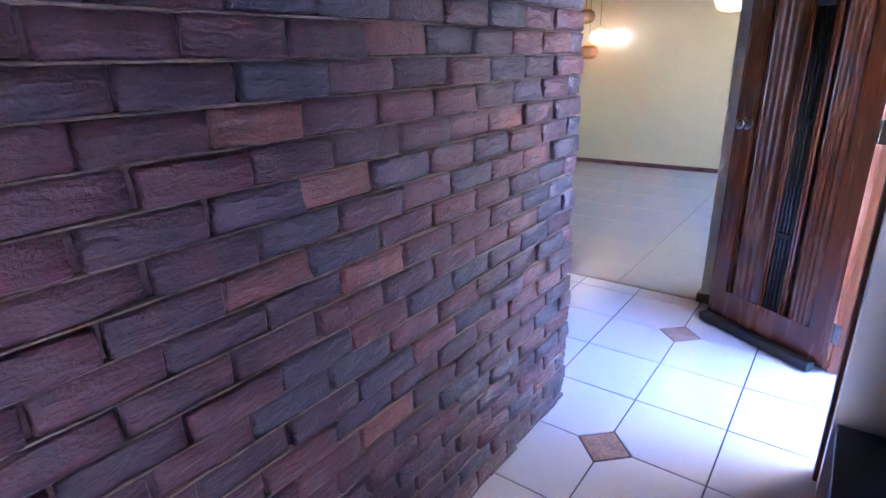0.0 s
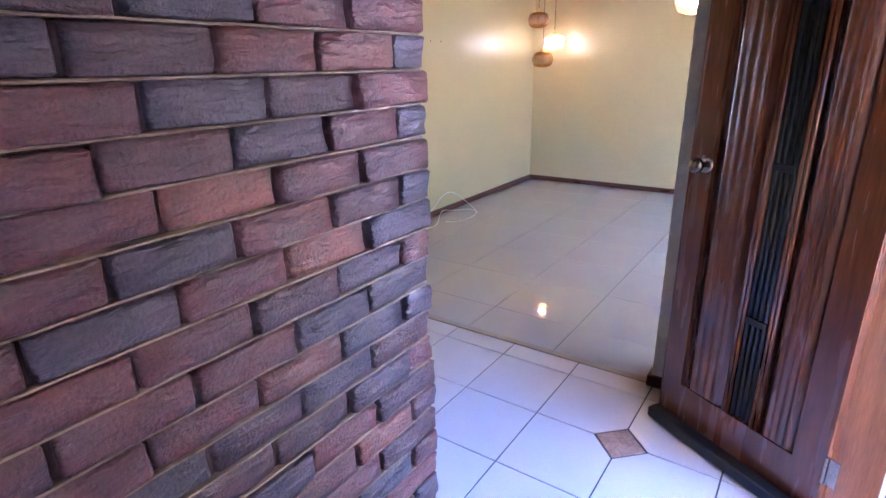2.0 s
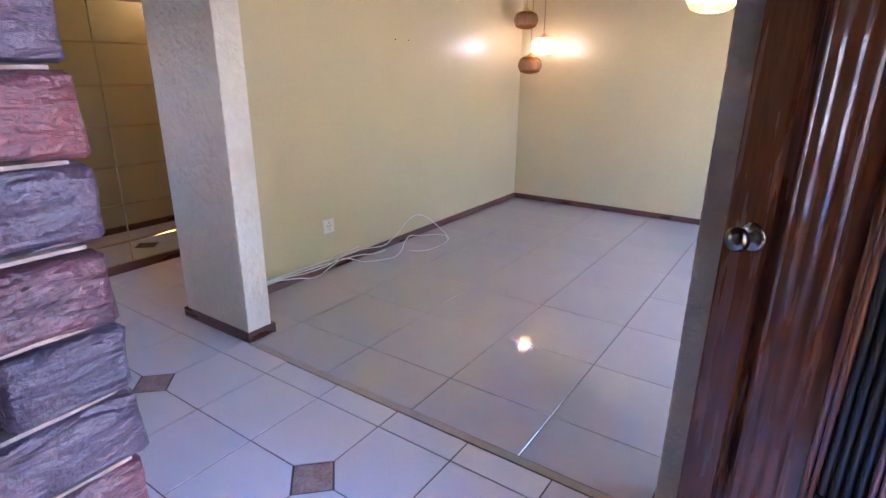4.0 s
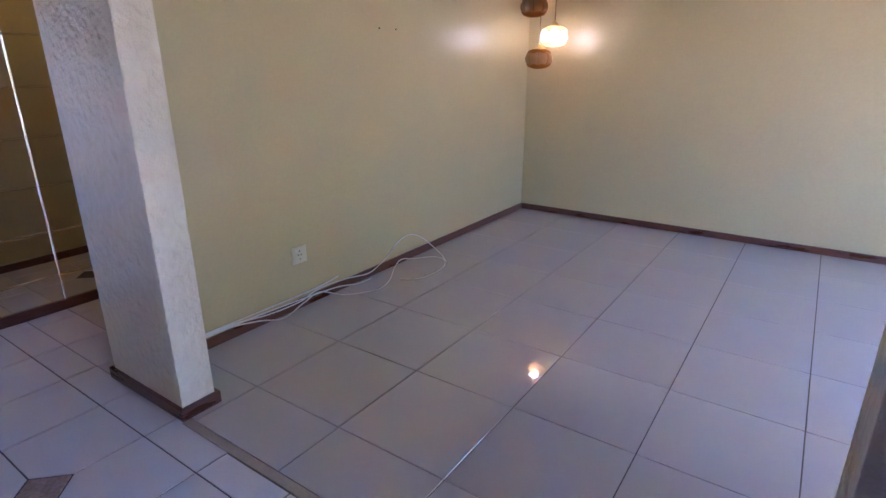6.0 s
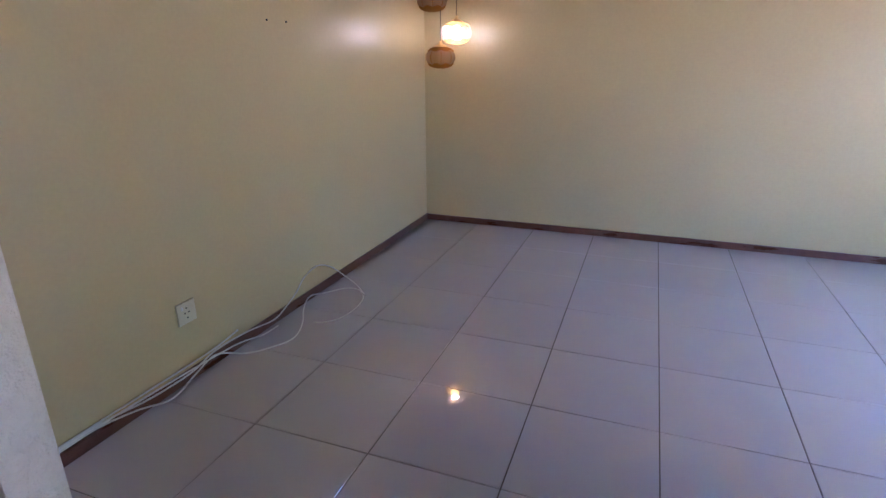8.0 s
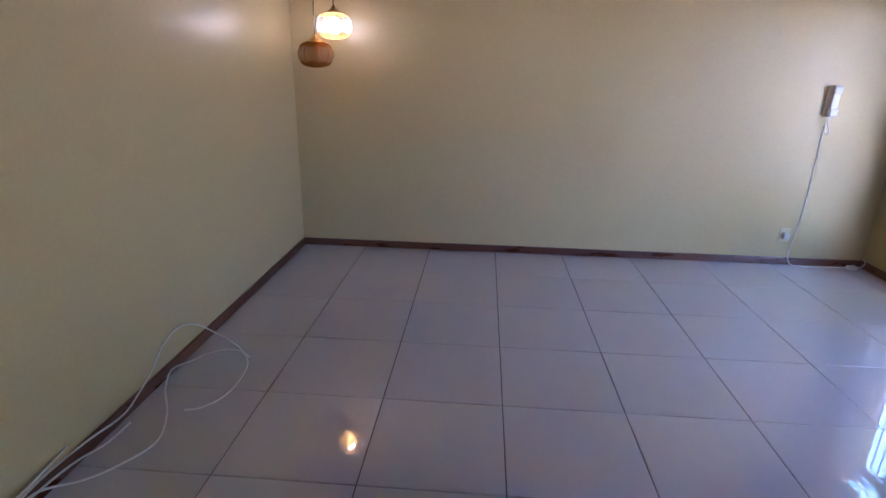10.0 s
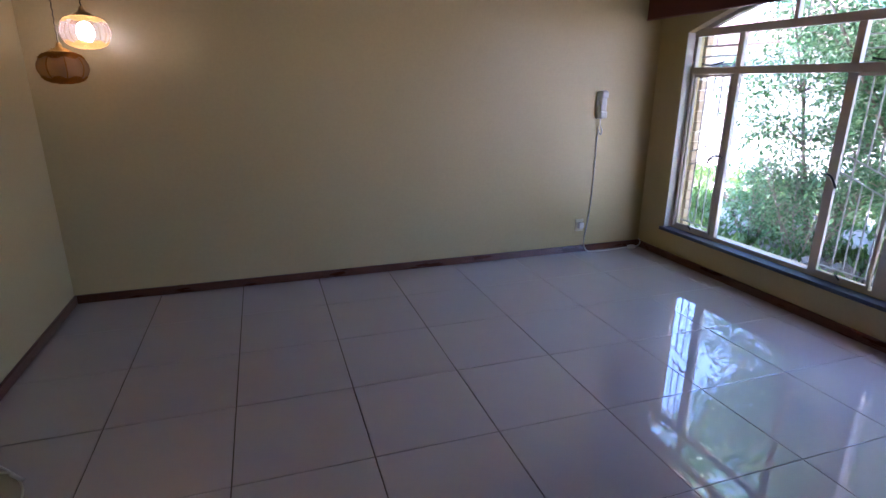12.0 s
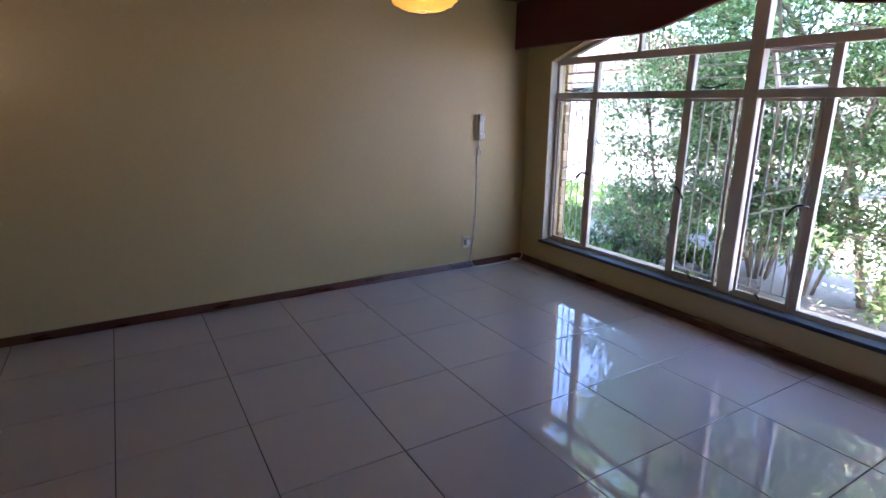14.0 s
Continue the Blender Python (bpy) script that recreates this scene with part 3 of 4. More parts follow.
# the open vent, tilted out
vent = part("vent", boxes(((-0.01, -0.16, -0.235), (0.012, -0.142, 0)), ((-0.01, 0.142, -0.235), (0.012, 0.16, 0)), ((-0.01, -0.142, -0.235), (0.012, 0.142, -0.217)), ((-0.01, -0.142, -0.018), (0.012, 0.142, 0))), M_STEEL, win, "open top-hung vent sash", at=pose(FX + 0.03, 5.088, UZ - 0.03, 0, -28, 0))
vg = part("pane", boxes(((0, -0.142, -0.217), (0.003, 0.142, -0.018))), M_GLASS, vent)
vg.visible_shadow = False

# burglar bars behind the opening lights
bars = thing("burglar_bars", pose(FX + 0.052, 0, 0), "slim painted steel burglar bars behind the window", "burglar bars")


def steel(a, b, r=0.0050):
    bm = bmesh.new()
    rod(bm, a, b, r, 6)
    part("bar", bm, M_BAR, bars)


for i in (0, 2, 3, 5):
    ya, yb = COLS[i]
    lo, hi = yb + 0.02, ya - 0.02
    w = hi - lo
    for z in (0.30, 1.375):
        steel((0, lo - 0.01, z), (0, hi + 0.01, z))
    flip = i in (0, 3)
    for k in range(1, 5):
        u = k / 5
        y = lo + w * u
        zc = 0.78 + 0.12 * (1 - u if flip else u)
        steel((0, y, 0.30), (0, y, zc - 0.05 if k in (2, 3) else 1.375))
        if k in (2, 3):
            steel((0, y, zc + 0.05), (0, y, 1.375))
    z1, z2 = (0.90, 0.78) if flip else (0.78, 0.90)
    for o in (-0.05, 0.05):
        steel((0, lo, z1 + o), (0, hi, z2 + o))
    steel((0, lo, 0.55), (0, lo + w * 0.25, 0.55))
    for z in (1.505, 1.575, 1.645):
        steel((0, lo - 0.01, z), (0, hi + 0.01, z))
    steel((0, lo + w * 0.68, 1.575), (0, lo + w * 0.68, 1.645))

structure("window_sill", boxes(((XR - 0.032, WIN_Y0 - 0.03, WIN_Z0 - 0.025), (FX - 0.005, WIN_Y1 + 0.02, WIN_Z0)), bevel=0.004), M_SLATE, "dark blue slate inner window sill", "window sill")
structure("window_sill_outer", boxes(((FX + 0.04, WIN_Y0, WIN_Z0 - 0.024), (FX + 0.16, WIN_Y1, WIN_Z0 - 0.004)), bevel=0.004), M_FACEBRICK, "brick outer window sill", "window sill")
structure("window_reveal", boxes(((XR - 0.003, WIN_Y1 - 0.004, WIN_Z0), (FX, WIN_Y1 + 0.004, UZ)), ((XR - 0.003, WIN_Y0 - 0.004, WIN_Z0), (FX, WIN_Y0 + 0.004, UZ))), M_WHITE, "white painted window reveal", "trim")

# pelmet
def pelmet():
    p = thing("pelmet", pose(0, 0, 0), "long maroon pelmet with a scalloped lower edge", "pelmet")

    def low(y):
        u = abs(y - WIN_C)
        if u > 0.66:
            return 1.768
        s = 1 - u / 0.66
        return 1.768 + 0.12 * (s * s * (3 - 2 * s))

    ys = [3.505 + (YF - 0.005 - 3.505) * k / 90 for k in range(91)]
    for name, x0, x1, up, down, m in (("board", 1.122, 1.144, 2.10, 0.006, M_PELMET), ("edging", 1.118, 1.146, None, 0.0, M_PIPING)):
        bm = bmesh.new()
        rows = []
        for y in ys:
            a = low(y) + down
            b = up if up else low(y) + 0.008
            rows.append([bm.verts.new(q) for q in ((x0, y, a), (x1, y, a), (x1, y, b), (x0, y, b))])
        for a, b in zip(rows, rows[1:]):
            for k in range(4):
                bm.faces.new((a[k], a[(k + 1) % 4], b[(k + 1) % 4], b[k]))
        bm.faces.new(rows[0][::-1])
        bm.faces.new(rows[-1])
        part(name, bm, m, p)
    part("top_board", boxes(((1.122, 3.505, 2.102), (XR, YF - 0.005, 2.118))), M_PELMET, p)


pelmet()


# ---- pendant lamps ----
LOBES = 8
M_CORD = surface("dark_bronze_cord", (0.045, 0.032, 0.02), (0.11, 0.08, 0.05), 0.45, 20, 120, 0.1, metal=0.6)


def relief_band(r, side):
    """Moulded glass collar with a scalloped edge and small knobs, above or below the globe."""
    bm = bmesh.new()
    n, rows = 128, []
    for u in range(9):
        ring = []
        for k in range(n):
            a = 2 * math.pi * k / n
            reach = 0.50 + 0.14 * abs(math.cos(LOBES * a / 2))          # scallops over each lobe
            lat = math.radians(88 - reach * 88 * u / 8)
            knob = 1.03 + 0.030 * math.cos(LOBES * 3 * a) * math.sin(u * 1.9) + 0.02 * math.sin(u * 2.4)
            ring.append(bm.verts.new((r * knob * math.cos(lat) ** 0.75 * math.cos(a), r * knob * math.cos(lat) ** 0.75 * math.sin(a), side * r * 0.675 * knob * math.sin(lat))))
        rows.append(ring)
    for p, q in zip(rows, rows[1:]):
        for k in range(n):
            bm.faces.new((p[k], p[(k + 1) % n], q[(k + 1) % n], q[k]))
    return bm


def pendant(x, y, z, w, globe, label, power, lit=True):
    """Ribbed oblate glass globe on a brass cap, hung from the ceiling by a cord."""
    t = thing("pendant_lamp", pose(x, y, z), label, "pendant lamp", "pendant lamps")
    r = w / 2
    prof = []
    for k in range(15):
        a = math.radians(-82 + 158 * k / 14)
        prof.append((r * math.cos(a) ** 0.75, r * 0.66 * math.sin(a)))
    part("globe", lathe(prof, 96, LOBES, 0.07), globe, t, smooth=True)
    part("bottom_rosette", relief_band(r, -1), M_AMBER, t, "dark amber moulded glass base", True)
    part("shoulder", relief_band(r, 1), M_AMBER, t, "dark amber moulded glass shoulder", True)
    # thin moulded ribs between the lobes
    for k in range(LOBES):
        a = 2 * math.pi * (k + 0.5) / LOBES
        pts = [(1.0 * p * 0.975 * math.cos(a), 1.0 * p * 0.975 * math.sin(a), z1) for p, z1 in prof[2:-2:2]]
        part("rib", tube(pts, r * 0.018, 5), M_AMBER, t, smooth=True)
    part("cap", lathe([(r * 0.44, r * 0.66), (r * 0.45, r * 0.70), (r * 0.38, r * 0.72), (r * 0.37, r * 0.76), (r * 0.28, r * 0.78), (r * 0.26, r * 0.82), (r * 0.14, r * 0.84), (r * 0.10, r * 1.0), (0.006, r * 1.06)], 24), M_BRASS, t, "brass cap", True)
    top = (BOARD_Z if y > YT and x > XL else CEIL) - z
    bm = bmesh.new()
    k, zz = 0, r * 1.04
    while zz < top - 0.02:
        rod(bm, (0.0022 * (-1) ** k, 0, zz), (0.0022 * (-1) ** (k + 1), 0, min(zz + 0.022, top)), 0.0030, 6)
        zz += 0.018
        k += 1
    part("chain", bm, M_CORD, t, "thin dark chain")
    part("ceiling_rose", lathe([(0.0, top), (0.045, top), (0.045, top - 0.012), (0.02, top - 0.03), (0.0, top - 0.03)], 20), M_BRASS, t, smooth=True)
    bulb = bmesh.new()
    bmesh.ops.create_uvsphere(bulb, u_segments=16, v_segments=10, radius=r * 0.36, matrix=Matrix.Diagonal((1, 1, 1.25, 1)))
    part("bulb", bulb, M_BULB if lit else M_WHITE, t, smooth=True)
    if lit:
        d = bpy.data.lights.new("lamp_light", "POINT")
        d.energy, d.color, d.shadow_soft_size = power, (1.0, 0.88, 0.66), 0.035
        lo = new("lamp_light", d)
        lo.matrix_world = pose(x * S, y * S, (z - r * 0.45) * S)
    return t


pendant(-2.618, 6.845, 1.390, 0.225, M_GLOBE, "unlit smoky amber ribbed glass pendant, lowest of three", 0, False)
pendant(-2.490, 6.840, 1.560, 0.225, M_GLOBE_CLEAR, "lit pale ribbed glass pendant on a brass chain", 0.0075)
pendant(-2.685, 6.850, 1.790, 0.225, M_GLOBE, "unlit smoky amber ribbed glass pendant, highest of three", 0, False)
pendant(-0.80, 5.21, 1.733, 0.26, M_GLOBE_YELLOW, "lit yellow amber ribbed glass pendant by itself", 0.011)


pendant(-3.52, 4.75, 1.95, 0.24, M_GLOBE_YELLOW, "lit yellow glass pendant in the passage", 0.5)


# ---- sockets, intercom, cables ----
def socket(name, at, label, w=0.075, h=0.10, plug=False):
    """Wall plate, its own +y towards the room."""
    t = thing(name, at, label, "socket")
    bm = bmesh.new()
    box(bm, (-w / 2, 0, -h / 2), (w / 2, 0.009, h / 2), 0.003)
    part("plate", bm, M_CREAMPLASTIC, t)
    for x, z in ((0, 0.022), (-0.011, 0.000), (0.011, 0.000), (0, -0.024)):
        bm = bmesh.new()
        rod(bm, (x, 0.0085, z), (x, 0.0097, z), 0.0042, 10)
        part("pin_hole", bm, M_DARKHOLE, t)
    if plug:
        bm = bmesh.new()
        box(bm, (-0.022, 0.0098, -0.022), (0.022, 0.045, 0.026), 0.008)
        part("plug", bm, M_PLASTIC, t, "white plug")
    else:
        bm = bmesh.new()
        box(bm, (0.020, 0.009, 0.018), (0.030, 0.014, 0.036), 0.002)
        part("switch", bm, M_PLASTIC, t)
    return t


socket("wall_socket", pose(XL, 4.386, 0.318, 0, 0, -90), "cream plastic wall socket above the cables", 0.10, 0.10)
socket("wall_socket", pose(0.676, YF, 0.224, 0, 0, 180), "cream wall socket with a white plug in it", 0.072, 0.10, True)

for y in (5.152, 5.309):
    bm = bmesh.new()
    rod(bm, (XL - 0.004, y, 1.553), (XL + 0.006, y, 1.553), 0.005, 8)
    tagged(part("wall_screw", bm, M_IRON, smooth=True), "small dark screw head on the cream wall", "screw", "wall screws")

ic = thing("intercom_handset", pose(0.779, YF, 1.162, 0, 0, 180), "white intercom handset on the wall with its cord", "intercom")
bm = bmesh.new()
box(bm, (-0.038, 0, -0.10), (0.038, 0.028, 0.10), 0.008)
part("wall_cradle", bm, M_PLASTIC, ic)
bm = bmesh.new()
box(bm, (-0.026, 0.0285, -0.098), (0.026, 0.056, 0.106), 0.012)
part("handset", bm, M_PLASTIC, ic)
for z in (-0.07, 0.075):
    bm = bmesh.new()
    box(bm, (-0.028, 0.0285, z - 0.026), (0.028, 0.066, z + 0.026), 0.012)
    part("earpiece", bm, M_PLASTIC, ic)
part("cord", tube([(0.0, 0.02, -0.10), (0.004, 0.03, -0.15), (-0.016, 0.03, -0.19), (-0.010, 0.025, -0.22), (0.008, 0.02, -0.19), (0.010, 0.012, -0.16), (0.004, 0.006, -0.26)], 0.0042), M_CABLE, ic, smooth=True)

wire = tagged(part("intercom_cable", tube([(0.770, YF - 0.006, 0.93), (0.772, YF - 0.006, 0.70), (0.765, YF - 0.006, 0.40), (0.745, YF - 0.008, 0.22), (0.728, YF - 0.010, 0.10), (0.732, YF - 0.028, 0.03), (0.770, YF - 0.05, 0.006), (0.920, YF - 0.06, 0.005), (1.059, YF - 0.045, 0.005), (1.159, YF - 0.05, 0.012), (1.189, YF - 0.04, 0.02)], 0.0042), M_CABLE, smooth=True), "thin white cable down the wall to the floor", "cable")
plug = tagged(part("extension_plug", box(bmesh.new(), (1.124, YF - 0.085, 0.001), (1.189, YF - 0.045, 0.03), 0.010), M_PLASTIC), "small white plug lying in the corner", "plug")
tagged(part("corner_cable", tube([(1.179, YF - 0.065, 0.015), (1.214, YF - 0.08, 0.03), (1.251, YF - 0.05, 0.05), (1.255, YF - 0.02, 0.066)], 0.0045), M_CABLE, smooth=True), "short white cable end in the corner", "cable")

zc = 0.006
CABLES = [
    [(XL + 0.020, 3.60, 0.074), (XL + 0.020, 3.86, 0.072), (XL + 0.026, 4.05, 0.040), (XL + 0.050, 4.20, zc), (XL + 0.030, 4.36, 0.030), (XL + 0.022, 4.50, 0.050), (XL + 0.09, 4.62, zc), (XL + 0.16, 4.70, zc), (XL + 0.215, 4.83, zc), (XL + 0.16, 4.99, zc), (XL + 0.06, 5.15, zc), (XL + 0.024, 5.27, 0.028), (XL + 0.05, 5.39, zc), (XL + 0.14, 5.50, zc), (XL + 0.24, 5.50, zc), (XL + 0.275, 5.46, zc)],
    [(XL + 0.020, 3.60, 0.080), (XL + 0.020, 3.90, 0.078), (XL + 0.024, 4.12, 0.050), (XL + 0.024, 4.34, 0.044), (XL + 0.021, 4.50, 0.072), (XL + 0.022, 4.72, 0.062), (XL + 0.026, 4.92, 0.034), (XL + 0.024, 5.04, 0.060), (XL + 0.018, 5.15, 0.100), (XL + 0.018, 5.24, 0.160), (XL + 0.022, 5.37, 0.186), (XL + 0.05, 5.47, 0.15), (XL + 0.11, 5.52, 0.085), (XL + 0.20, 5.52, 0.03), (XL + 0.26, 5.48, zc), (XL + 0.320, 5.38, zc), (XL + 0.340, 5.24, zc), (XL + 0.325, 5.12, zc), (XL + 0.270, 5.04, zc), (XL + 0.215, 5.02, zc)],
    [(XL + 0.020, 3.60, 0.069), (XL + 0.020, 3.95, 0.069), (XL + 0.022, 4.22, 0.060), (XL + 0.022, 4.48, 0.045), (XL + 0.026, 4.66, 0.030), (XL + 0.045, 4.80, zc), (XL + 0.055, 4.92, zc)],
    [(XL + 0.019, 3.60, 0.086), (XL + 0.019, 4.00, 0.083), (XL + 0.020, 4.45, 0.080), (XL + 0.018, 4.62, 0.092), (XL + 0.018, 4.66, 0.098)],
]
for k, pts in enumerate(CABLES):
    tagged(part("floor_cable", tube([(x, y, z + 0.001 * k) for x, y, z in pts], 0.0038), M_CABLE, smooth=True), "loose white cable trailing along the skirting", "cable", "loose cables")


bm = bmesh.new()
rod(bm, (XL + 0.250, 5.485, 0.008), (XL + 0.300, 5.44, 0.008), 0.007, 8)
tagged(part("cable_joint", bm, M_CABLE, smooth=True), "small taped joint in the loose cables", "cable joint")


# ---- garden ----
GZ = -0.16
structure("ground", boxes(((-120, -120, GZ - 0.3), (160, 160, GZ))), M_LAWN, "dry patchy earth and lawn of the garden", "ground")
structure("paving", boxes(((1.50, 1.0, GZ), (2.35, 12.0, GZ + 0.03)), ((0.42, 2.0, GZ), (1.48, 3.2, GZ + 0.05)), bevel=0.01), M_PAVE, "pale paved strip along the house", "pavement")


def leaves(name, clumps, per, size, material, parent, spread, seed, droop=0.2):
    """Many small two-sided leaves around clump centres, as one mesh."""
    rng = np.random.default_rng(seed)
    C = np.repeat(np.array(clumps), per, axis=0)
    n = len(C)
    P = C + rng.normal(0, 1, (n, 3)) * np.array(spread)
    a = rng.uniform(0, 2 * np.pi, n)
    el = rng.normal(-droop, 0.5, n)
    d = np.stack([np.cos(a) * np.cos(el), np.sin(a) * np.cos(el), np.sin(el)], 1)
    s = np.stack([-np.sin(a), np.cos(a), rng.normal(0, 0.45, n)], 1)
    s /= np.linalg.norm(s, axis=1)[:, None]
    up = np.cross(d, s)
    L = size * rng.uniform(0.6, 1.35, n)[:, None]
    V = np.stack([P, P + d * L * 0.45 + s * L * 0.24 + up * L * 0.06, P + d * L, P + d * L * 0.45 - s * L * 0.24 + up * L * 0.06], 1).reshape(-1, 3)
    F = np.arange(n * 4).reshape(-1, 4)
    me = bpy.data.meshes.new(name)
    me.from_pydata(V.tolist(), [], np.concatenate([F[:, [0, 1, 2]], F[:, [0, 2, 3]]]).tolist())
    me.materials.append(material)
    ob = new(name, me)
    ob.parent = parent
    return ob


def limb(bm, pts, r0, r1, sides=8):
    n = len(pts) - 1
    for k in range(n):
        rod(bm, pts[k], pts[k + 1], r0 + (r1 - r0) * k / n, sides, r0 + (r1 - r0) * (k + 1) / n)


def tree(name, x, y, stems, height, crown_r, crown_lo, clump_n, per, size, material, label, seed, cat="tree", lean=0.2, trunk_r=0.045, spread=0.16):
    rnd = random.Random(seed)
    t = thing(name, pose(x, y, GZ), label, cat)
    clumps = []
    for s in range(stems):
        a = 2 * math.pi * (s + rnd.random() * 0.6) / stems
        p = Vector((0.06 * math.cos(a), 0.06 * math.sin(a), -0.02))
        d = Vector((lean * math.cos(a), lean * math.sin(a), 1)).normalized()
        pts = [p.copy()]
        for k in range(7):
            d = (d + Vector((rnd.uniform(-0.13, 0.13), rnd.uniform(-0.13, 0.13), 0))).normalized()
            p = p + d * height / 7
            pts.append(p.copy())
        bm = bmesh.new()
        limb(bm, pts, trunk_r * rnd.uniform(0.7, 1.1), trunk_r * 0.25)
        for q in pts[1:]:
            for _ in range(4):
                b = rnd.uniform(0, 2 * math.pi)
                ln = crown_r * rnd.uniform(0.45, 1.0)
                e = q + Vector((ln * math.cos(b), ln * math.sin(b), ln * rnd.uniform(0.0, 0.7)))
                mid = (q + e) / 2 + Vector((0, 0, 0.08))
                limb(bm, [q, mid, e], trunk_r * 0.28, trunk_r * 0.08, 5)
                for f in (0.4, 0.6, 0.8, 1.0):
                    c = q + (e - q) * f
                    if c.z > crown_lo:
                        clumps.append(tuple(c))
        part("trunk", bm, M_BARK, t, smooth=True)
    rnd.shuffle(clumps)
    clumps = clumps[:clump_n]
    if clumps:
        leaves("crown", clumps, per, size, material, t, (spread, spread, spread), seed)
    return t


tree("garden_tree", 3.10, 6.05, 6, 4.2, 0.60, 0.20, 560, 48, 0.056, M_LEAF, "bushy green broad-leaved tree with several thin stems", 3, trunk_r=0.022, spread=0.13)
tree("garden_tree", 3.00, 5.62, 4, 4.2, 0.50, 0.20, 340, 50, 0.056, M_LEAF, "dense green young tree close to the window", 51, trunk_r=0.018, spread=0.12)
tree("garden_tree", 3.05, 5.15, 4, 3.7, 0.65, 0.55, 250, 46, 0.056, M_LEAFY, "slender pale-barked tree with yellow-green leaves", 8, trunk_r=0.036, spread=0.14)
tree("garden_tree", 2.95, 4.45, 4, 3.2, 0.60, 0.45, 100, 44, 0.056, M_LEAFY, "thin-stemmed light green tree near the house", 58, trunk_r=0.028, spread=0.13)
tree("garden_tree", 3.30, 7.15, 5, 3.4, 0.66, 0.40, 520, 60, 0.056, M_LEAF, "leafy green garden tree beyond the window", 12, trunk_r=0.020, spread=0.12)
tree("garden_tree", 3.65, 6.60, 4, 4.0, 0.60, 0.40, 360, 46, 0.052, M_LEAF, "upright leafy tree in the flower bed", 73, trunk_r=0.022, spread=0.13)
tree("garden_tree", 9.5, 7.2, 4, 5.2, 1.1, 0.7, 420, 50, 0.08, M_LEAFY, "light green tree further back in the garden", 17)
tree("garden_tree", 11.5, 3.6, 4, 5.4, 1.3, 0.7, 320, 34, 0.11, M_LEAF, "broad green tree at the back of the garden", 67)
tree("garden_shrub", 2.75, 6.85, 7, 0.85, 0.16, 0.1, 150, 11, 0.045, M_LEAF, "small twiggy green shrub by the wall", 31, "shrub", 0.55, 0.010, 0.05)
tree("garden_shrub", 2.85, 7.45, 8, 0.65, 0.16, 0.05, 150, 11, 0.05, M_LEAF, "low yellow-green shrub by the wall", 37, "shrub", 0.6, 0.009, 0.05)
tree("garden_shrub", 2.6, 4.75, 6, 0.9, 0.22, 0.1, 120, 14, 0.06, M_LEAFY, "thin light green shrub near the house", 41, "shrub", 0.5, 0.010, 0.06)


def rock(x, y, s, seed):
    bm = bmesh.new()
    bmesh.ops.create_icosphere(bm, subdivisions=2, radius=s)
    for v in bm.verts:
        v.co *= 1 + 0.35 * noise.noise(v.co * (1.6 / s) + Vector((seed, 0, 0)))
        v.co.z *= 0.6
    tagged(part("garden_rock", bm, M_ROCK, at=pose(x, y, GZ + s * 0.35, 0, 0, seed * 40)), "rough grey garden rock at the bed edge", "rock", "garden rocks")


for k, (x, y, s) in enumerate(((2.62, 6.62, 0.10), (2.60, 6.38, 0.12), (2.66, 6.15, 0.09), (2.62, 5.88, 0.11), (2.66, 7.10, 0.08))):
    rock(x, y, s, k + 1)

rng = np.random.default_rng(5)
grass_at = [(float(a), float(b), GZ) for a, b in zip(rng.uniform(2.4, 6, 700), rng.uniform(6.3, 13, 700))]
grass = leaves("grass_tufts", grass_at, 12, 0.11, M_GRASS, None, (0.05, 0.05, 0.012), 6, droop=-1.0)
tagged(grass, "tufts of green grass in the garden", "grass", kind="stuff")

# boundary wall and neighbouring house
structure("garden_wall", boxes(((14.0, -20, GZ), (14.25, 40, GZ + 1.9))), M_HOUSE, "pale garden boundary wall", "wall")
house = thing("neighbour_house", pose(19.5, 24.0, GZ), "pale single-storey neighbouring house with a dark roof", "house")
part("wall", boxes(((-4, -6, 0), (4, 6, 2.9))), M_HOUSE, house)
bm = bmesh.new()
v = [bm.verts.new(p) for p in ((-4.6, -6.6, 2.8), (4.6, -6.6, 2.8), (4.6, 6.6, 2.8), (-4.6, 6.6, 2.8), (0, -4, 4.6), (0, 4, 4.6))]
for f in ((0, 1, 4), (1, 2, 5, 4), (2, 3, 5), (3, 0, 4, 5), (3, 2, 1, 0)):
    bm.faces.new([v[k] for k in f])
part("roof", bm, M_ROOF, house)
for y in (-4.0, -0.8, 2.4):
    part("window", boxes(((-4.04, y, 1.0), (-3.99, y + 1.6, 2.2))), M_DARKHOLE, house)


# ---- floor tiles ----
def tile_mesh(name, corners, material):
    """A tile from its outline, top at z = 0, with a small arris all round."""
    bm = bmesh.new()
    c = sum((Vector((*p, 0)) for p in corners), Vector()) / len(corners)
    rings = []
    for z, inset in ((-0.006, 0), (-0.0012, 0), (0, 0.0014)):
        ring = []
        for p in corners:
            q = Vector((*p, 0))
            ring.append(bm.verts.new(q + (c - q).normalized() * inset + Vector((0, 0, z))))
        rings.append(ring)
    n = len(corners)
    for a, b in zip(rings, rings[1:]):
        for k in range(n):
            bm.faces.new((a[k], a[(k + 1) % n], b[(k + 1) % n], b[k]))
    bm.faces.new(rings[-1])
    return mesh_of(name, bm, material)


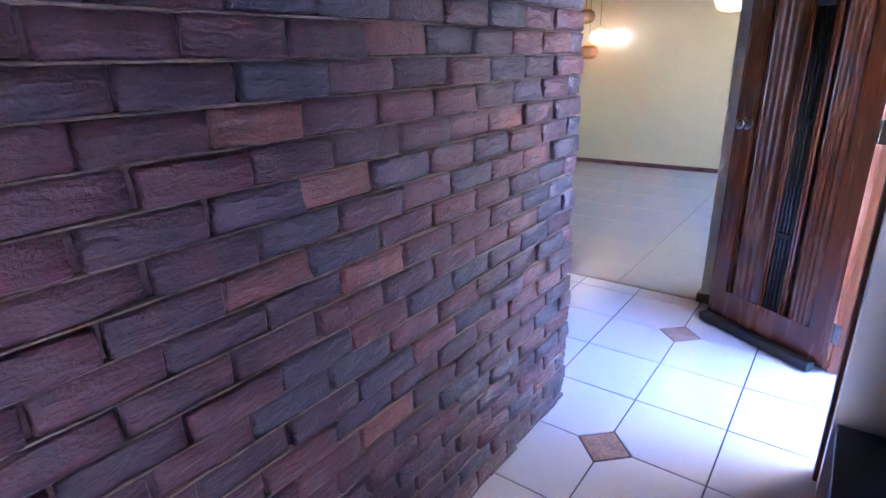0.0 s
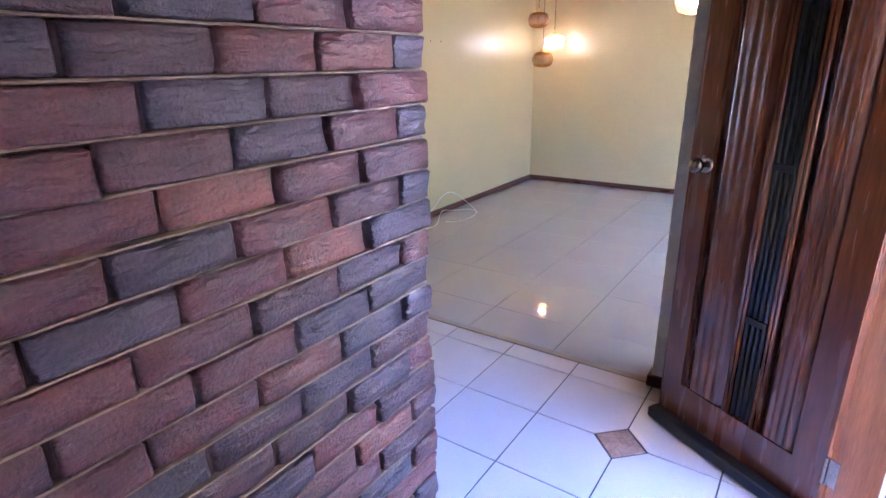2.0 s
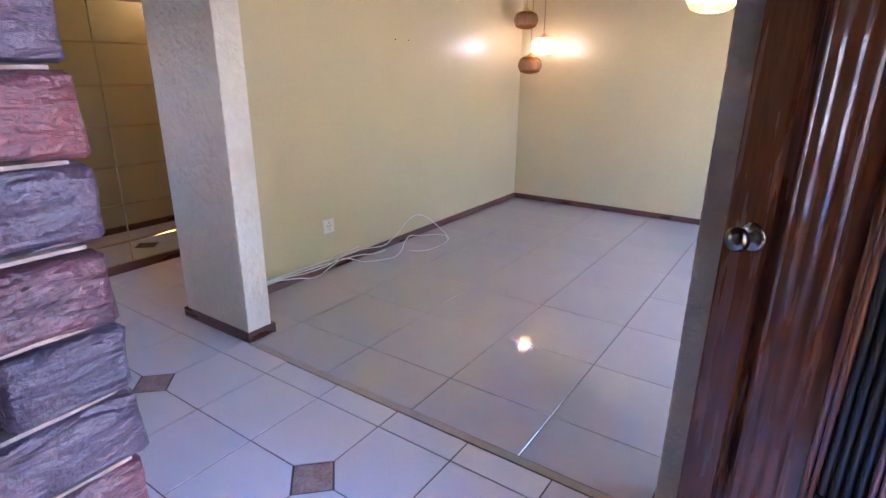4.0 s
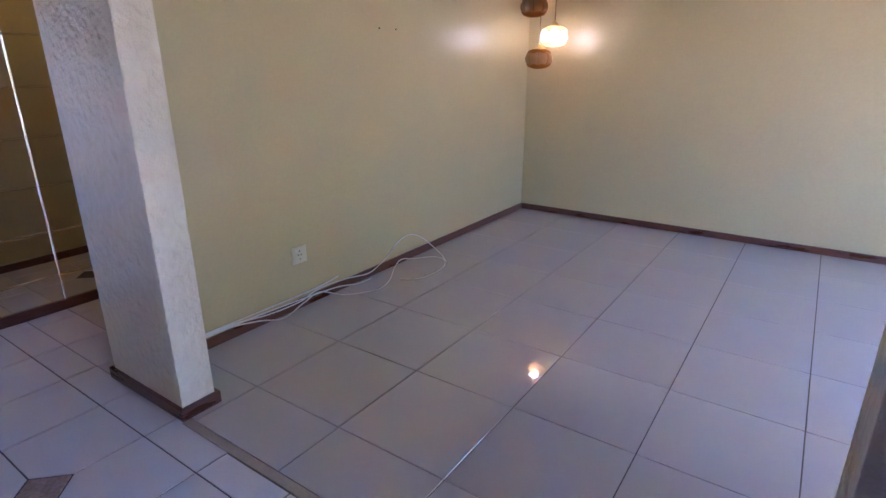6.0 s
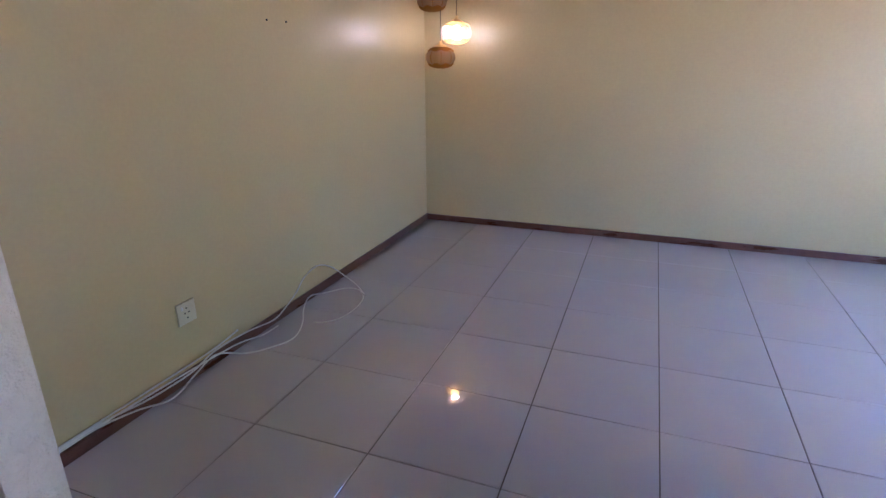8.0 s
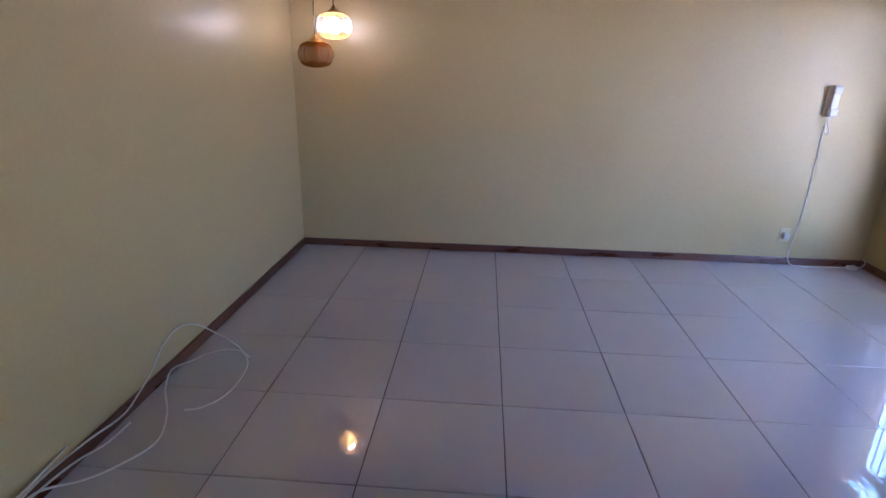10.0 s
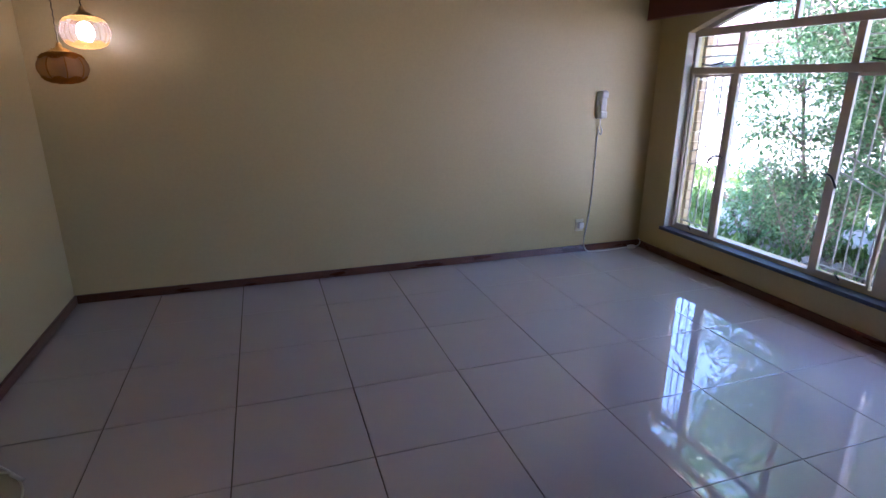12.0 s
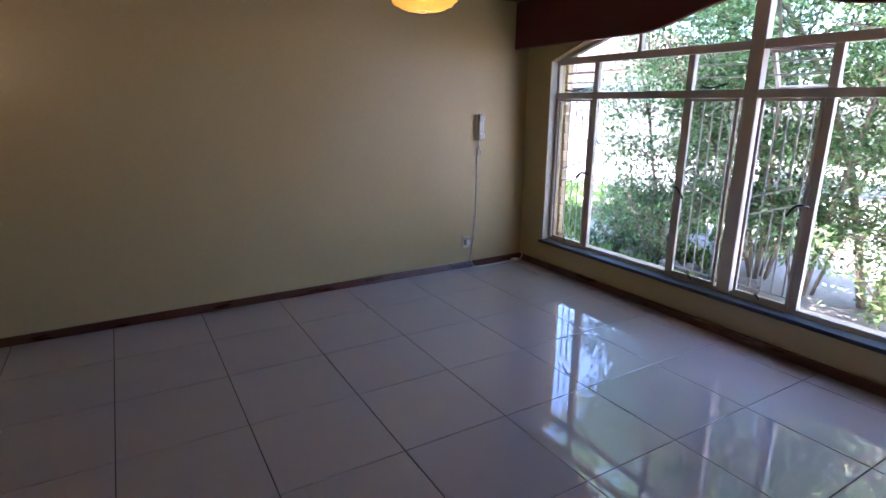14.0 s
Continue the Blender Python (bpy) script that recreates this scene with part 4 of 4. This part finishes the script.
room_tiles = tagged(new("room_tiles"), "large polished pale grey porcelain floor tiles", "floor tiles", kind="structure")
cache = {}
G = 0.0022
xs = [XL - 0.01] + [-2.404 + 0.5 * k for k in range(8)] + [XR + 0.01]
ys = [YT + 0.024] + [3.69 + 0.5 * k for k in range(7)] + [YF + 0.01]
for x0, x1 in zip(xs, xs[1:]):
    for y0, y1 in zip(ys, ys[1:]):
        w, h = round(x1 - x0 - 2 * G, 4), round(y1 - y0 - 2 * G, 4)
        if (w, h) not in cache:
            cache[w, h] = tile_mesh("floor_tile", [(0, 0), (w, 0), (w, h), (0, h)], M_TILE)
        piece("floor_tile", cache[w, h], room_tiles, pose(x0 + G, y0 + G, 0))

hall_tiles = tagged(new("hall_tiles"), "white glazed hall floor tiles with brown diamond insets", "floor tiles", kind="structure")
HT, DX, DY, DI = 0.3445, -0.410, 2.885, 0.100
inset_me = tile_mesh("inset_tile", [(DI - 0.006, 0), (0, DI - 0.006), (-DI + 0.006, 0), (0, -DI + 0.006)], M_INSET)
hcache = {}
for i in range(-12, 9):
    for j in range(-13, 14):
        x0, y0 = DX + i * HT, DY + j * HT
        x1, y1 = x0 + HT, y0 + HT
        if x0 > NIB_W - 0.01:
            y1 = min(y1, NIB_Y0 - 0.005 if x0 < NIB_X + 0.016 else YT - 0.018)
        elif y0 < YT < y1:
            y1 = YT + 0.002
        elif y0 > YT:
            x1 = min(x1, NIB_W + 0.03)
        if y1 - y0 < 0.02:
            continue
        if x0 < MIRROR_X - 0.3 or (x0 > 0.2 and y0 > 1.85):
            continue
        if x1 < BRICK_X - 0.1 and y1 < 1.5:
            continue
        w, h = round(x1 - x0, 4), round(y1 - y0, 4)
        cut = tuple((i + a) % 3 == 0 and (j + b) % 3 == 0 for a, b in ((0, 0), (1, 0), (1, 1), (0, 1)))
        key = (w, h, cut)
        if key not in hcache:
            g = 0.0028
            c = DI + 0.002
            pts = []
            pts += [(c, g), (g, c)][::-1] if cut[0] else [(g, g)]
            pts += [(w - c, g), (w - g, c)] if cut[1] else [(w - g, g)]
            pts += [(w - g, h - c), (w - c, h - g)] if cut[2] else [(w - g, h - g)]
            pts += [(c, h - g), (g, h - c)] if cut[3] else [(g, h - g)]
            hcache[key] = tile_mesh("floor_tile", pts, M_HALLTILE)
        piece("floor_tile", hcache[key], hall_tiles, pose(x0, y0, 0))
        if y1 == YT + 0.002:
            h2 = round(y0 + HT - y1, 4)
            w2 = w
            if (w2, h2) not in hcache:
                hcache[w2, h2] = tile_mesh("floor_tile", [(0.002, 0.001), (w2 - 0.002, 0.001), (w2 - 0.002, h2 - 0.002), (0.002, h2 - 0.002)], M_HALLTILE)
            piece("floor_tile", hcache[w2, h2], hall_tiles, pose(x0, y1, 0))
        if cut[0] and y0 < YT:
            piece("inset_tile", inset_me, hall_tiles, pose(x0, y0, 0))
# ---- brick wall ----
COURSE, JOINT, Z_OFF = 0.0669, 0.0056, 0.017
brick_wall = structure("wall_brick", boxes(((BRICK_X - 0.22, -2.9, 0), (BRICK_X - 0.018, BRICK_END - 0.014, CEIL))), M_MORTAR, "rough red and blue clinker brick wall with raked joints", "wall")


def brick_verts(w, seed, h=COURSE - JOINT):
    """One hand-made brick: uneven face, worn rounded edges. Runs along y from 0 to w, face towards +x."""
    nu = 7 if w > 0.15 else 5
    e = 0.0055 / w
    us = [0, e] + [e + (1 - 2 * e) * k / (nu - 3) for k in range(1, nu - 3)] + [1 - e, 1]
    vs = [0, 0.06, 0.35, 0.68, 0.94, 1]
    V, F = [], []
    for a, u in enumerate(us):
        for b, v in enumerate(vs):
            y, z = u * w, v * h
            rim = (a in (0, len(us) - 1)) + (b in (0, len(vs) - 1))
            q = Vector((seed * 3.7, y * 16, z * 22))
            x = (-0.0068, -0.0010, 0.0006)[0 if rim else (1 if (a in (1, len(us) - 2) or b in (1, 4)) else 2)] + 0.0080 * noise.noise(q) + 0.004 * noise.noise(q * 2.7)
            if rim == 2:
                x -= 0.002
                y += 0.004 if a == 0 else -0.004
                z += 0.0028 if b == 0 else -0.0028
            y += 0.004 * noise.noise(q + Vector((9, 0, 0))) if rim else 0
            z += 0.0028 * noise.noise(q + Vector((0, 9, 5))) if rim else 0
            V.append((x, y, z))
    nv = len(vs)
    for a in range(len(us) - 1):
        for b in range(nv - 1):
            F.append((a * nv + b, (a + 1) * nv + b, (a + 1) * nv + b + 1, a * nv + b + 1))
    ring = [a * nv for a in range(len(us))] + [(len(us) - 1) * nv + b for b in range(1, nv)] + [a * nv + nv - 1 for a in range(len(us) - 2, -1, -1)] + [b for b in range(nv - 2, 0, -1)]
    base = len(V)
    for k in ring:
        V.append((-0.10, V[k][1], V[k][2]))
    n = len(ring)
    for k in range(n):
        F.append((ring[(k + 1) % n], ring[k], base + k, base + (k + 1) % n))
    return V, F


SIZES = [0.090, 0.177, 0.181, 0.200]
variants = {}
for w in SIZES:
    for k in range(7):
        V, F = brick_verts(w, k + w * 100)
        for m in (M_BRICK, M_BRICK_ORANGE, M_BRICK_BLUE):
            me = bpy.data.meshes.new("brick")
            me.from_pydata(V, [], F)
            me.materials.append(m)
            me.polygons.foreach_set("use_smooth", [True] * len(me.polygons))
            variants[w, k, m.name] = (me, V, F)

rnd = random.Random(11)
far_V, far_F = [], []
# (course, place from the end): bricks of a plainly different firing
FIRED = {(20, 1): M_BRICK_ORANGE, (15, 1): M_BRICK_ORANGE, (17, 2): M_BRICK_ORANGE, (12, 2): M_BRICK_ORANGE, (8, 1): M_BRICK_ORANGE, (5, 1): M_BRICK_ORANGE,
         (20, 0): M_BRICK_BLUE, (18, 0): M_BRICK_BLUE, (15, 0): M_BRICK_BLUE, (16, 0): M_BRICK_BLUE, (14, 1): M_BRICK_BLUE, (13, 1): M_BRICK_BLUE, (19, 2): M_BRICK_BLUE,
         (19, 0): M_BRICK, (19, 1): M_BRICK, (18, 1): M_BRICK, (17, 0): M_BRICK, (17, 1): M_BRICK, (20, 2): M_BRICK, (16, 1): M_BRICK, (11, 3): M_BRICK_BLUE, (9, 2): M_BRICK_BLUE}
for c in range(-1, int((CEIL - Z_OFF) / COURSE)):
    z = Z_OFF + c * COURSE + JOINT / 2
    if c == -1:
        z = 0.001
    y = BRICK_END + rnd.uniform(-0.006, 0.006)
    row = 0
    while y > -2.8:
        w = rnd.choice((0.177, 0.181))
        if row == 0:
            w = 0.200 if c % 2 else 0.090
        k = rnd.randrange(7)
        u = rnd.random()
        m = FIRED.get((c, row)) or (M_BRICK_ORANGE if u < 0.07 else M_BRICK_BLUE if u < 0.30 else M_BRICK)
        me, V, F = variants[w, k, m.name]
        at = pose(BRICK_X + rnd.uniform(-0.0055, 0.0055), y - w, z + rnd.uniform(-0.0012, 0.0012), rnd.uniform(-0.8, 0.8), 0, rnd.uniform(-1.3, 1.3))
        if c == -1:
            at = at @ Matrix.Diagonal((1, 1, (Z_OFF - 0.004) / (COURSE - JOINT), 1))
        if y > 0.80 and -1 < c < 24:
            piece("brick", me, brick_wall, at)
        else:
            b = len(far_V)
            far_V.extend(tuple(at @ Vector(p)) for p in V)
            far_F.extend(tuple(q + b for q in f) for f in F)
        y -= w + rnd.uniform(0.006, 0.011)
        row += 1
bm = bmesh.new()
for c in range(int((CEIL - Z_OFF) / COURSE) + 1):
    zj = Z_OFF + c * COURSE
    rows = []
    n = 100
    for k in range(n + 1):
        y = -2.88 + (BRICK_END - 0.014 + 2.88) * k / n
        q = Vector((c * 3.1, y * 19, 0))
        x1 = BRICK_X - 0.0045 + 0.0030 * noise.noise(q)
        dz = 0.0018 * noise.noise(q + Vector((5, 3, 1)))
        rows.append([bm.verts.new(p) for p in ((BRICK_X - 0.019, y, zj - 0.0036), (x1, y, zj - 0.0014 + dz), (x1 - 0.0012, y, zj + 0.0014 + dz), (BRICK_X - 0.019, y, zj + 0.0034))])
    for a, b in zip(rows, rows[1:]):
        for k in range(3):
            bm.faces.new((a[k], b[k], b[k + 1], a[k + 1]))
# Paler mortar than the backing: colours in the light the bed ledges catch.
part("mortar_bed", bm, surface("tan_lit_mortar", (0.12, 0.085, 0.065), (0.32, 0.24, 0.185), 0.8, 7, 60, 0.8), brick_wall, "thin tan bed joints")
far = bpy.data.meshes.new("brickwork")
far.from_pydata(far_V, [], far_F)
far.materials.append(M_BRICK)
far.polygons.foreach_set("use_smooth", [True] * len(far.polygons))
fo = tagged(new("brickwork", far), kind="stuff")
fo.parent = brick_wall

# yellow face brick at the window's outer jamb
jamb = tagged(new("window_jamb_bricks"), "yellow face brick outer jamb of the window", "brick jamb", kind="structure")
bm = bmesh.new()
box(bm, (0, 0, 0), (0.055, 0.10, 0.0715), 0.003)
jb = mesh_of("brick", bm, M_FACEBRICK)
for k in range(24):
    for y in (WIN_Y1 - 0.02, WIN_Y0 - 0.08):
        piece("brick", jb, jamb, pose(FX + 0.092 + 0.006 * (k % 2), y, GZ + 0.01 + k * 0.075))

# the plan's units into metres
for me in bpy.data.meshes:
    me.transform(Matrix.Scale(S, 4))
for ob in scene.objects:
    if ob.type in ("MESH", "EMPTY"):
        ob.matrix_basis = Matrix.Translation(ob.matrix_basis.translation * (S - 1)) @ ob.matrix_basis
